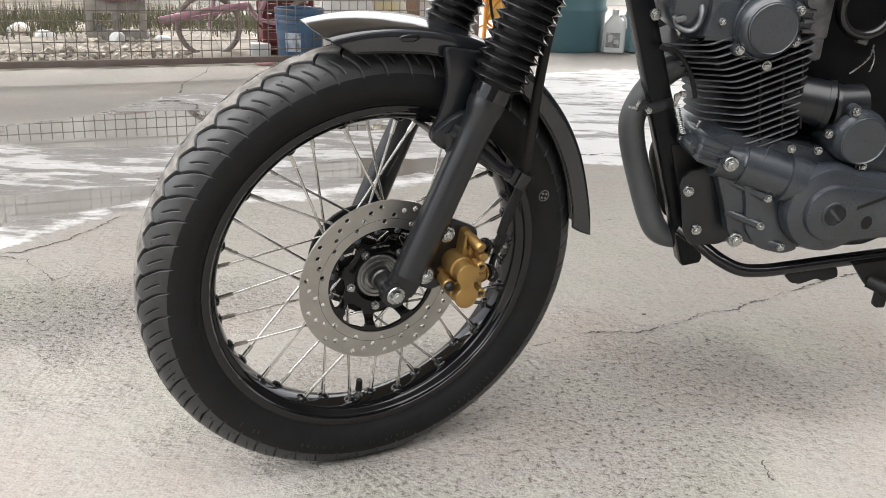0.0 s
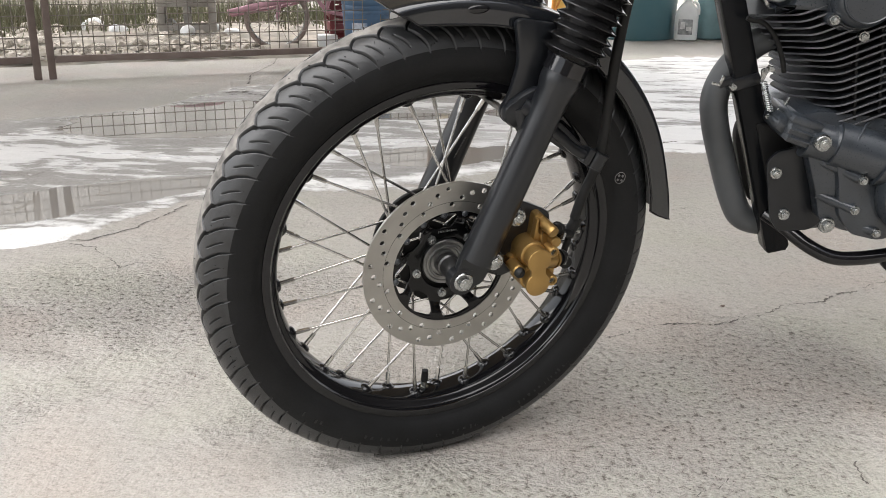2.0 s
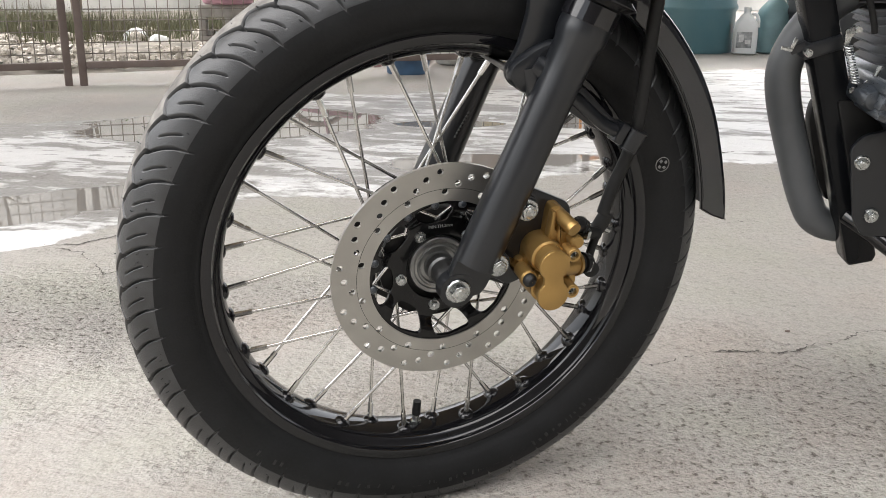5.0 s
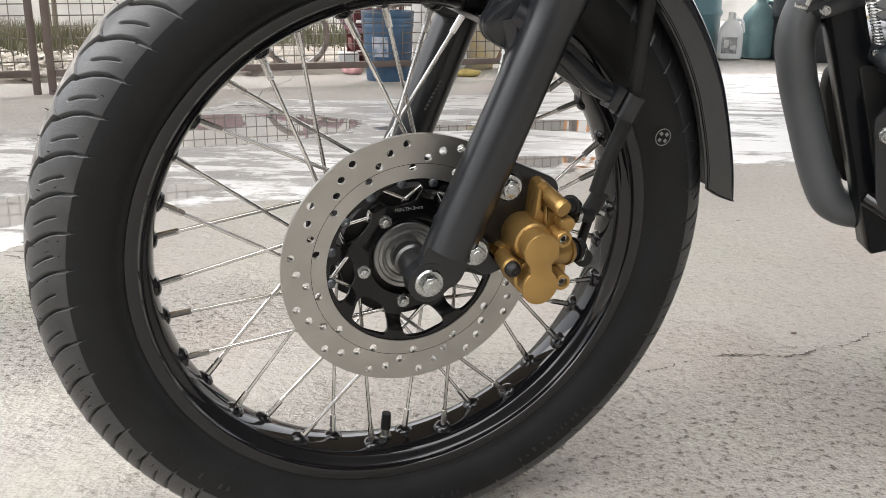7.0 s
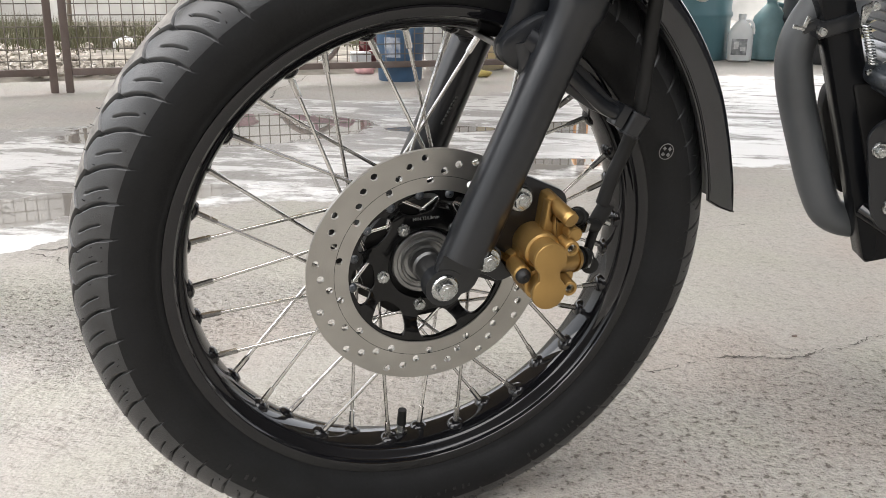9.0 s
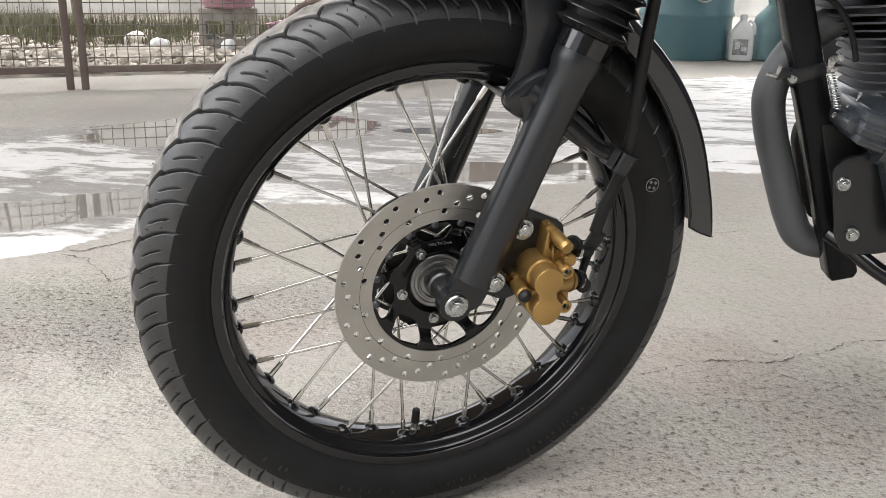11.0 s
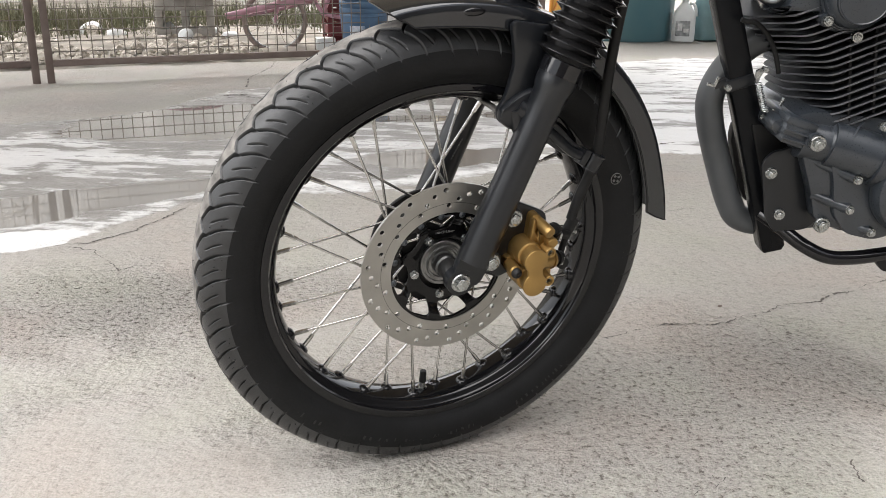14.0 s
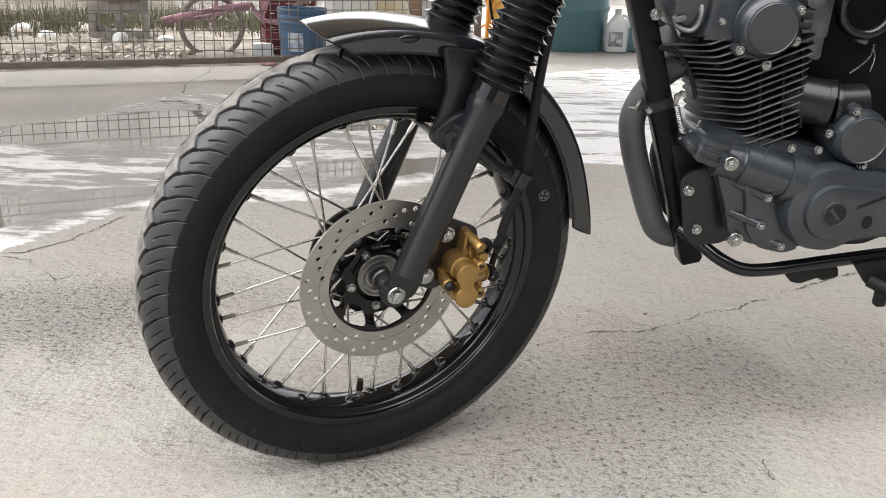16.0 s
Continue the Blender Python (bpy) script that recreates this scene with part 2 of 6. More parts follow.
        # damp far ground; its darker colour also stands in for missing shade
        damp_shade = mul(add(most(oval(1.15, 5.75, 1.5, 0.85, 15), mul(oval(-1.7, 2.75, 0.8, 0.42, 25), 0.18)), mul(wob, 0.5)), 4.0, True)
        damp = mix(most(mul(zone, 0.92), mul(damp_shade, 0.8)), dry, (0.160, 0.151, 0.138))
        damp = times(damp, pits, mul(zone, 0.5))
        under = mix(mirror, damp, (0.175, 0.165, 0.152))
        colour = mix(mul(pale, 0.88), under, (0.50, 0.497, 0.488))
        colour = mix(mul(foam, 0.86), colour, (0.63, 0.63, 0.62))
        rough = math_node("SUBTRACT", 0.86, add(mul(zone, 0.25), mul(film, 0.42), mul(mirror, 0.172), mul(damp_shade, 0.3)))
        rough = most(rough, 0.018)
        Lk(rough, b.inputs["Roughness"])
        b.inputs["IOR"].default_value = 1.4
        relief = math_node("SUBTRACT", 1.0, math_node("MAXIMUM", mul(film, 0.93), mul(mirror, 0.9995)))
    else:
        colour, relief = dry, 1.0
        b.inputs["Roughness"].default_value = 0.85
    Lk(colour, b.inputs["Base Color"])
    bp = N("ShaderNodeBump")
    bp.inputs["Distance"].default_value = 0.0075
    if wet:
        Lk(mul(relief, 1.0), bp.inputs["Strength"])
    h = add(mul(grit, math_node("ADD", 0.14, mul(rough_area, 0.6))), mul(noise_tex(22, 5, 0.55), 1.1), mul(clod, add(0.5, mul(rough_area, 1.3), mul(chipped, 1.6))))
    Lk(h, bp.inputs["Height"])
    Lk(bp.outputs[0], b.inputs["Normal"])
    return m


GROUND = concrete("yard_concrete")

# ---- building tools ----


def mesh_of(name, bm, materials, smooth=40):
    bmesh.ops.recalc_face_normals(bm, faces=bm.faces)
    me = bpy.data.meshes.new(name)
    bm.to_mesh(me)
    bm.free()
    for m in materials if isinstance(materials, (list, tuple)) else [materials]:
        me.materials.append(m)
    if smooth:
        me.shade_smooth()
        me.set_sharp_from_angle(angle=radians(smooth))
    return me


def part(name, bm, materials, parent, label="", space=None, smooth=40):
    """One mesh under a thing or a part. space: the pose of its coordinates within the parent."""
    me = bm if isinstance(bm, bpy.types.Mesh) else mesh_of(name, bm, materials, smooth)
    ob = new(name, me)
    ob.parent = parent
    if space is not None:
        ob.matrix_basis = space
    return tagged(ob, label)


def thing(name, label, category, group="", place=None, kind=""):
    ob = new(name)
    if place is not None:
        ob.matrix_world = place
    return tagged(ob, label, category, group, kind)


def box(bm, centre, size, turn=None, bevel=0.0):
    m = Matrix.Translation(centre) @ (turn or Matrix()) @ Matrix.Diagonal((*size, 1))
    made = bmesh.ops.create_cube(bm, size=1, matrix=m)["verts"]
    if bevel:
        edges = list({e for v in made for e in v.link_edges})
        bmesh.ops.bevel(bm, geom=edges, offset=bevel, segments=2, affect="EDGES", profile=0.5)
    return bm


def rod(bm, a, b, r, r2=None, seg=16, caps=True):
    a, b = Vector(a), Vector(b)
    d = b - a
    m = Matrix.Translation((a + b) / 2) @ d.to_track_quat("Z", "Y").to_matrix().to_4x4()
    bmesh.ops.create_cone(bm, cap_ends=caps, segments=seg, radius1=r, radius2=r if r2 is None else r2, depth=d.length, matrix=m)
    return bm


def smooth_path(points, steps=6):
    """A Catmull-Rom line through the points."""
    p = [Vector(q) for q in points]
    p = [2 * p[0] - p[1], *p, 2 * p[-1] - p[-2]]
    out = []
    for i in range(1, len(p) - 2):
        for k in range(steps):
            t = k / steps
            out.append(0.5 * (2 * p[i] + (p[i + 1] - p[i - 1]) * t + (2 * p[i - 1] - 5 * p[i] + 4 * p[i + 1] - p[i + 2]) * t**2 + (3 * p[i] - p[i - 1] - 3 * p[i + 1] + p[i + 2]) * t**3))
    out.append(p[-2])
    return out


def sweep(bm, points, r, seg=14, steps=6, flat=1.0):
    """A round bar along a smooth line; r may be a function of the way along, 0 to 1."""
    line = smooth_path(points, steps) if steps > 1 else [Vector(q) for q in points]
    rings, side = [], None
    for i, p in enumerate(line):
        d = (line[min(i + 1, len(line) - 1)] - line[max(i - 1, 0)]).normalized()
        if side is None:
            side = d.orthogonal().normalized()
        side = (side - d * side.dot(d)).normalized()
        up = d.cross(side)
        rad = r(i / (len(line) - 1)) if callable(r) else r
        rings.append([bm.verts.new(p + rad * (math.cos(2 * math.pi * k / seg) * side + flat * math.sin(2 * math.pi * k / seg) * up)) for k in range(seg)])
    for a, b in zip(rings, rings[1:]):
        for k in range(seg):
            bm.faces.new((a[k], a[(k + 1) % seg], b[(k + 1) % seg], b[k]))
    bm.faces.new(rings[0])
    bm.faces.new(rings[-1])
    return bm


def lathe(bm, profile, seg=96, axis="Y", start=0.0, turn=2 * math.pi, closed=False):
    """Rings of (radius, along) turned round an axis; in the xz plane for axis Y."""
    full = abs(turn - 2 * math.pi) < 1e-6
    n = seg if full else seg + 1
    rows = []
    for r, h in profile:
        row = []
        for k in range(n):
            a = start + turn * k / seg
            c, s = r * math.cos(a), r * math.sin(a)
            row.append(bm.verts.new((c, h, s) if axis == "Y" else (c, s, h)))
        rows.append(row)
    pairs = list(zip(rows, rows[1:])) + ([(rows[-1], rows[0])] if closed else [])
    for a, b in pairs:
        for k in range(seg):
            bm.faces.new((a[k], a[(k + 1) % n], b[(k + 1) % n], b[k]))
    if not full and closed:
        bm.faces.new([row[0] for row in rows])
        bm.faces.new([row[-1] for row in rows])
    return bm


def circle(cx, cz, r, seg=20, squash=1.0):
    return [(cx + r * math.cos(2 * math.pi * k / seg), cz + squash * r * math.sin(2 * math.pi * k / seg)) for k in range(seg)]


def plate(bm, outline, y0, y1, holes=(), bevel=0.0):
    """A flat plate in the xz plane from y0 to y1, with holes through it."""
    before = set(bm.verts)
    edges = []
    for loop in (outline, *holes):
        vs = [bm.verts.new((x, y0, z)) for x, z in loop]
        edges += [bm.edges.new((vs[i], vs[(i + 1) % len(vs)])) for i in range(len(vs))]
    if holes:
        faces = [f for f in bmesh.ops.triangle_fill(bm, use_beauty=True, edges=edges)["geom"] if isinstance(f, bmesh.types.BMFace)]
    else:
        faces = [bm.faces.new([v for v in bm.verts if v not in before])]
    rim_edges = set(edges)
    ext = bmesh.ops.extrude_face_region(bm, geom=faces)["geom"]
    moved = [v for v in ext if isinstance(v, bmesh.types.BMVert)]
    bmesh.ops.translate(bm, verts=moved, vec=(0, y1 - y0, 0))
    if bevel:
        front = [e for e in ext if isinstance(e, bmesh.types.BMEdge) and len([f for f in e.link_faces if abs(f.normal.y) < 0.5 or f.normal.length < 0.1]) >= 1]
        bm.normal_update()
        front = [e for e in ext if isinstance(e, bmesh.types.BMEdge) and len(e.link_faces) == 2 and e.calc_face_angle(0) > 0.6]
        back = [e for e in rim_edges if e.is_valid and len(e.link_faces) == 2 and e.calc_face_angle(0) > 0.6]
        bmesh.ops.bevel(bm, geom=front + back, offset=bevel, segments=2, affect="EDGES", profile=0.5)
    return bm


def rounded(points, r, steps=4):
    """An outline with its corners cut round."""
    out, n = [], len(points)
    for i in range(n):
        a, p, b = Vector(points[i - 1]), Vector(points[i]), Vector(points[(i + 1) % n])
        u, v = (a - p), (b - p)
        k = min(r, u.length * 0.45, v.length * 0.45)
        s, e = p + u.normalized() * k, p + v.normalized() * k
        for j in range(steps + 1):
            t = j / steps
            q = (1 - t) ** 2 * s + 2 * t * (1 - t) * p + t * t * e
            out.append((q.x, q.y))
    return out


def hex_bolt(name, at, r, parent, space=None, height=0.006, washer=True, material=None):
    """A flanged hex bolt whose head looks along -y."""
    x, y, z = at
    bm = bmesh.new()
    if washer:
        lathe(bm, [(0.0005, y - 0.0022), (r * 0.9, y - 0.0022), (r, y - 0.0008), (r, y + 0.004), (0.0005, y + 0.004)], 24)
    turn = (x * 53 + z * 91) % 1
    outline = [(r * 0.68 * math.cos(math.pi / 3 * k + turn), r * 0.68 * math.sin(math.pi / 3 * k + turn)) for k in range(6)]
    plate(bm, outline, y, y - height, bevel=r * 0.06)
    lathe(bm, [(0.0004, y - height - 0.0004), (r * 0.34, y - height - 0.0004), (r * 0.4, y - height + 0.0004)], 16)
    for v in bm.verts:
        if abs(v.co.x) <= r * 1.01 and abs(v.co.z) <= r * 1.01:
            v.co += Vector((x, 0, z))
    return part(name, bm, material or STEEL, parent, space=space)


# ---- the ground ----
bm = bmesh.new()
n_g = 24
coords = [math.copysign(abs(k / n_g) ** 3 * 400, k) for k in range(-n_g, n_g + 1)]
grid = [[bm.verts.new((x, y, 0)) for x in coords] for y in coords]
for r0, r1 in zip(grid, grid[1:]):
    for k in range(len(r0) - 1):
        bm.faces.new((r0[k], r0[k + 1], r1[k + 1], r1[k]))
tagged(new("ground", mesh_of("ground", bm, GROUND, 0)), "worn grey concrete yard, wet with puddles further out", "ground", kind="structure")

CRACK = mat("crack_shadow", (0.095, 0.085, 0.075), 0.95, vary=0.4, scale=60)


def crack(points, width, seed):
    """A thin jagged broken line with small chips beside it."""
    rnd = random.Random(seed)
    line = []
    for a, b in zip(points, points[1:]):
        a, b = Vector((*a, 0)), Vector((*b, 0))
        steps = max(2, int((b - a).length / 0.0042))
        line += [a.lerp(b, k / steps) for k in range(steps)]
    bm = bmesh.new()
    off, fat, rows, gap = 0.0, 1.0, [], 0
    for i, p in enumerate(line):
        d = (line[min(i + 1, len(line) - 1)] - line[max(i - 1, 0)]).normalized()
        n = Vector((-d.y, d.x, 0))
        off = off * 0.72 + rnd.uniform(-0.0034, 0.0034)
        fat = min(2.0, max(0.12, fat + rnd.uniform(-0.55, 0.55)))
        if gap == 0 and rnd.random() < 0.035:
            gap = rnd.randint(1, 3)
        if gap:
            gap -= 1
            rows.append(None)
            continue
        w = width * fat
        q = p + n * off
        rows.append([bm.verts.new(q - n * w * rnd.uniform(0.3, 1.2) + Vector((0, 0, 0.0012))), bm.verts.new(q + n * w * rnd.uniform(0.3, 1.2) + Vector((0, 0, 0.0012)))])
        if rnd.random() < 0.16:
            c = q + n * rnd.uniform(-0.012, 0.012) + Vector((rnd.uniform(-0.01, 0.01), 0, 0.0011))
            bm.faces.new([bm.verts.new(c + width * rnd.uniform(0.5, 1.5) * Vector((math.cos(a + rnd.random()), 0.8 * math.sin(a + rnd.random()), 0))) for a in (0.0, 1.6, 3.1, 4.7)])
    for a, b in zip(rows, rows[1:]):
        if a and b:
            bm.faces.new((a[0], b[0], b[1], a[1]))
    return tagged(new("crack", mesh_of("crack", bm, CRACK, 0)), "thin dark crack across the concrete", "crack", kind="structure")


crack([(0.269, 0.445), (0.309, 0.462), (0.339, 0.490), (0.380, 0.511), (0.422, 0.529), (0.462, 0.530)], 0.0024, 7)
crack([(0.476, 0.514), (0.516, 0.544), (0.537, 0.567), (0.582, 0.589), (0.604, 0.607), (0.643, 0.649), (0.669, 0.658), (0.723, 0.680), (0.802, 0.742), (0.829, 0.762), (0.976, 0.878), (1.106, 0.960)], 0.0022, 17)
crack([(0.596, 0.050), (0.596, 0.018), (0.598, -0.012)], 0.0011, 5)
crack([(0.359, -0.069), (0.388, -0.039), (0.413, -0.016)], 0.0012, 15)
crack([(-0.954, 0.838), (-0.888, 0.825), (-0.852, 0.788), (-0.802, 0.736), (-0.767, 0.692), (-0.746, 0.723), (-0.736, 0.736)], 0.0014, 2)
crack([(-0.797, 1.196), (-0.836, 1.051), (-0.859, 0.970), (-0.921, 0.877), (-0.996, 0.847)], 0.0019, 12)
crack([(-1.400, 4.339), (-1.350, 4.092), (-1.348, 3.641), (-1.269, 3.325)], 0.004, 3)
crack([(-1.297, 3.062), (-1.218, 3.107), (-1.169, 3.034), (-1.098, 3.014), (-1.019, 2.730)], 0.010, 13)
crack([(0.482, 1.307), (0.561, 1.358), (0.600, 1.351)], 0.0016, 4)
crack([(0.560, 2.211), (0.600, 2.222), (0.659, 2.248)], 0.006, 6)
# ---- the motorcycle ----
motorcycle = thing("motorcycle", "black motorcycle with spoked front wheel and gold brake caliper", "motorcycle")
WHEEL = Matrix(((0.8834, -0.4642, 0.0645, 0.0013), (0.4687, 0.8749, -0.1216, 0.0002), (0.0, 0.1377, 0.9905, 0.3065), (0, 0, 0, 1)))
FRAME = Matrix(((0.9903, -0.1381, 0.0170, 0.45), (0.1392, 0.9829, -0.1207, 0.19), (0.0, 0.1219, 0.9925, 0.40), (0, 0, 0, 1)))


def front(name, bm, materials, label="", parent=None, smooth=40):
    return part(name, bm, materials, parent or motorcycle, label, None if parent else WHEEL, smooth)


def body(name, bm, materials, label="", parent=None, smooth=40):
    return part(name, bm, materials, parent or motorcycle, label, None if parent else FRAME, smooth)


def build_tyre():
    pitches, per, across = 56, 72, 136
    n = pitches * per
    half, edge, bead = 0.0385, 1.30, 1.10
    lateral = [(0.55, 0.05), (0.64, 0.0), (0.74, -0.14), (0.86, -0.31), (0.98, -0.46), (1.09, -0.54), (1.30, -0.66)]

    def tread_point(v):
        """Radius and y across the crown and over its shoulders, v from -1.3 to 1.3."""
        w = abs(v)
        if w > bead:
            k = (w - bead) / (edge - bead)
            return 0.2816 - 0.0116 * k, math.copysign(0.0424 + 0.0016 * math.sin(k * math.pi / 2), v)
        return 0.312 - 0.0125 * v * v - 0.0095 * abs(v) ** 5, half * v

    def wall(x, half, soft):
        """1 inside a groove of that half width, with steep sides."""
        return 1 - min(1.0, max(0.0, abs(x) - half) / soft)

    def arch(w):
        for (a, p), (b, q) in zip(lateral, lateral[1:]):
            if w <= b:
                return p + (q - p) * (w - a) / (b - a)
        return lateral[-1][1]

    def zigzag(g):
        return 0.26 + 0.29 * ((1 - g / 0.66) ** 1.3 if g < 0.66 else ((g - 0.66) / 0.34) ** 1.6)

    def on_crown(u, v):
        return abs(v) < zigzag((u - (0.885 if v < 0 else 0.385)) % 1) - 0.085

    def groove(u, v):
        w = abs(v)
        if v > 0:
            u += 0.5
        g = (u - 0.885) % 1
        # groove along the tyre, one arch to each block
        line = zigzag(g)
        d = 0.0062 * wall(w - line, 0.042, 0.030)
        if w > 0.55:
            x = (u - 0.905 - arch(w) + 0.5) % 1 - 0.5
            taper = 1 - max(0.0, (w - 0.75) / 0.52)
            d = max(d, 0.0055 * wall(x, 0.006 + 0.034 * max(0.0, taper), 0.026) * min(1.0, max(0.0, (1.26 - w) / 0.30)))
            y = (u - 0.905 - arch(w) - 0.58 + 0.5) % 1 - 0.5
            if 0.68 < w < 1.0:
                ends = min(1.0, (w - 0.68) / 0.03, (1.0 - w) / 0.03)
                d = max(d, 0.0045 * wall(y, 0.014, 0.024) * ends)
        return d

    # one pitch of the pattern serves all round
    depth = [[groove(i / per, edge * (-1 + 2 * j / across)) for j in range(across + 1)] for i in range(per)]
    mids = [edge * (-1 + 2 * (j + 0.5) / across) for j in range(across)]
    dark = [[1 if abs(v) > bead else 2 if on_crown((i + 0.5) / per, v) else 0 for v in mids] for i in range(per)]
    crown = [tread_point(edge * (-1 + 2 * j / across)) for j in range(across + 1)]
    verts, faces, slots = [], [], []
    for i in range(n):
        a = 2 * math.pi * i / n
        c, s = math.cos(a), math.sin(a)
        verts += [((r - d) * c, y, (r - d) * s) for (r, y), d in zip(crown, depth[i % per])]
    m = across + 1
    for i in range(n):
        k = (i + 1) % n
        faces += [(i * m + j, k * m + j, k * m + j + 1, i * m + j + 1) for j in range(across)]
        slots += dark[i % per]
    # sidewalls
    side = [(0.264, 0.0438), (0.255, 0.0415), (0.2475, 0.0375), (0.2445, 0.0350), (0.2415, 0.0335), (0.2385, 0.0325), (0.2365, 0.0300), (0.228, 0.022)]
    seg = 280
    for sign in (-1, 1):
        base = len(verts)
        for r, y in [(0.2700, 0.0440)] + side:
            for i in range(seg):
                a = 2 * math.pi * i / seg
                verts.append((r * math.cos(a), sign * y, r * math.sin(a)))
        for q in range(len(side)):
            for i in range(seg):
                k = (i + 1) % seg
                f = (base + q * seg + i, base + q * seg + k, base + (q + 1) * seg + k, base + (q + 1) * seg + i)
                faces.append(f if sign > 0 else f[::-1])
                slots.append(1)
    me = bpy.data.meshes.new("tyre")
    me.from_pydata(verts, [], faces)
    me.materials.append(TREAD)
    me.materials.append(RUBBER)
    me.materials.append(DUST)
    me.polygons.foreach_set("material_index", slots)
    me.shade_smooth()
    return me


tyre = part("tyre", build_tyre(), None, motorcycle, "black rubber tyre with a zigzag grooved tread", WHEEL)

half_rim = [(0.2385, 0.0316), (0.2379, 0.0331), (0.2366, 0.0335), (0.2340, 0.0334), (0.2296, 0.0329), (0.2284, 0.0324), (0.2275, 0.0312), (0.2268, 0.0292), (0.2258, 0.0277), (0.2244, 0.0264), (0.2226, 0.0249), (0.2212, 0.0240), (0.2194, 0.0226), (0.2176, 0.0202), (0.2158, 0.0162), (0.2142, 0.0085)]
bm = bmesh.new()
lathe(bm, [(r, -y) for r, y in half_rim] + [(0.2132, 0.0)] + half_rim[::-1] + [(0.2365, 0.027), (0.2365, -0.027)], 180, closed=True)
rim = front("rim", bm, mat("rim_black_lacquer", (0.005, 0.005, 0.006), 0.03, vary=0.2, scale=12, spec=0.42, rvary=0.012), "gloss black steel wheel rim", smooth=30)

# hub
CAST = mat("cast_aluminium", (0.22, 0.22, 0.215), 0.36, metal=0.85, vary=0.3, scale=50)
bm = bmesh.new()
lathe(bm, [(0.0105, -0.034), (0.0150, -0.034), (0.0160, -0.031), (0.0195, -0.0305), (0.0205, -0.033), (0.0225, -0.0335), (0.0235, -0.0315), (0.0260, -0.0312), (0.0272, -0.0325), (0.0305, -0.0325), (0.0315, -0.0315), (0.0315, -0.026), (0.030, -0.020), (0.010, -0.018)], 64)
hub = front("hub", bm, CAST, "stepped grey cast aluminium hub", smooth=25)
bm = bmesh.new()
lathe(bm, [(0.028, -0.0265), (0.059, -0.0260), (0.061, -0.0245), (0.061, -0.0205), (0.059, -0.019), (0.057, -0.016), (0.057, 0.022), (0.061, 0.032), (0.076, 0.034), (0.077, 0.036), (0.076, 0.040), (0.060, 0.043), (0.024, 0.046), (0.010, 0.046)], 64)
front("hub_shell", bm, DULL, "black painted hub shell", hub)
bm = bmesh.new()
lathe(bm, [(0.008, -0.078), (0.0125, -0.078), (0.0135, -0.076), (0.0135, -0.046), (0.0155, -0.044), (0.0155, -0.036), (0.008, -0.036)], 40)
front("spacer", bm, mat("dark_steel", (0.10, 0.10, 0.10), 0.35, metal=0.9), "dark steel axle spacer", hub)

# spokes: two lean one way, two the other, from each flange in turn


def spoke(k):
    near, lean = (-1 if k % 2 == 0 else 1), (1 if k % 4 in (3, 0) else -1)
    a = radians(4.4 + 10 * k)
    h = a + lean * radians(52)
    p = Vector((0.2165 * math.cos(a), near * 0.007, 0.2165 * math.sin(a)))
    q = Vector((0.052 * math.cos(h), near * 0.030, 0.052 * math.sin(h)))
    d = (q - p).normalized()
    bm = rod(bmesh.new(), p + d * 0.004, q, 0.0018, seg=10)
    rod(bm, q, q + Vector((0, -near * 0.008, 0)), 0.0018, seg=8)
    ob = front("spoke", bm, SPOKE)
    bm = rod(bmesh.new(), p - d * 0.004, p + d * 0.004, 0.0042, 0.0030, seg=12)
    rod(bm, p + d * 0.004, p + d * 0.0245, 0.0031, 0.0028, seg=8)
    front("nipple", bm, NIPPLE, parent=ob)
    bm = bmesh.new()
    m = Matrix.Translation(p + d * 0.0008) @ (-d).to_track_quat("Z", "Y").to_matrix().to_4x4() @ Matrix.Diagonal((0.0100, 0.0100, 0.0060, 1))
    bmesh.ops.create_uvsphere(bm, u_segments=12, v_segments=6, radius=1, matrix=m)
    front("dimple", bm, GLOSS, parent=rim)


for k in range(36):
    spoke(k)

# tyre valve
a = radians(268.5)
bm = bmesh.new()
u = Vector((math.cos(a), 0, math.sin(a)))
rod(bm, u * 0.216, u * 0.200, 0.0042, seg=14)
rod(bm, u * 0.214, u * 0.211, 0.0068, seg=6)
valve = front("valve", bm, STEEL, "steel tyre valve with a black cap")
bm = rod(bmesh.new(), u * 0.203, u * 0.186, 0.0052, 0.0045, seg=14)
front("cap", bm, DULL, "black plastic cap", valve)

# brake disc
ROTOR_Y = -0.0481
holes = []
for g in range(14):
    for r, da in ((0.1085, 0), (0.1030, 8.1), (0.0955, 15.1), (0.0873, 23.1)):
        a = radians(120.8 + g * 360 / 14 + da)
        holes.append(circle(r * math.cos(a), r * math.sin(a), 0.0035, 14))
bm = bmesh.new()
plate(bm, circle(0, 0, 0.1162, 160), ROTOR_Y, ROTOR_Y + 0.004, [circle(0, 0, 0.0775, 120)] + holes)
disc = front("brake_disc", bm, ROTOR, "drilled steel brake disc", smooth=30)
bm = bmesh.new()
lathe(bm, [(0.0905, ROTOR_Y - 0.0001), (0.0909, ROTOR_Y - 0.0001), (0.0909, ROTOR_Y + 0.001), (0.0905, ROTOR_Y + 0.001)], 120, closed=True)
front("wear_line", bm, DULL, parent=disc)


def window(a0, a1):
    mid = (a0 + a1) / 2
    pts = [(0.0525, a0 + 4), (0.0500, mid - 2), (0.0520, a1 - 7), (0.062, a1 - 1), (0.0735, a1), (0.0752, mid), (0.0740, a0 + 5), (0.062, a0 + 1)]
    return rounded([(r * math.cos(radians(a)), r * math.sin(radians(a))) for r, a in pts], 0.006)


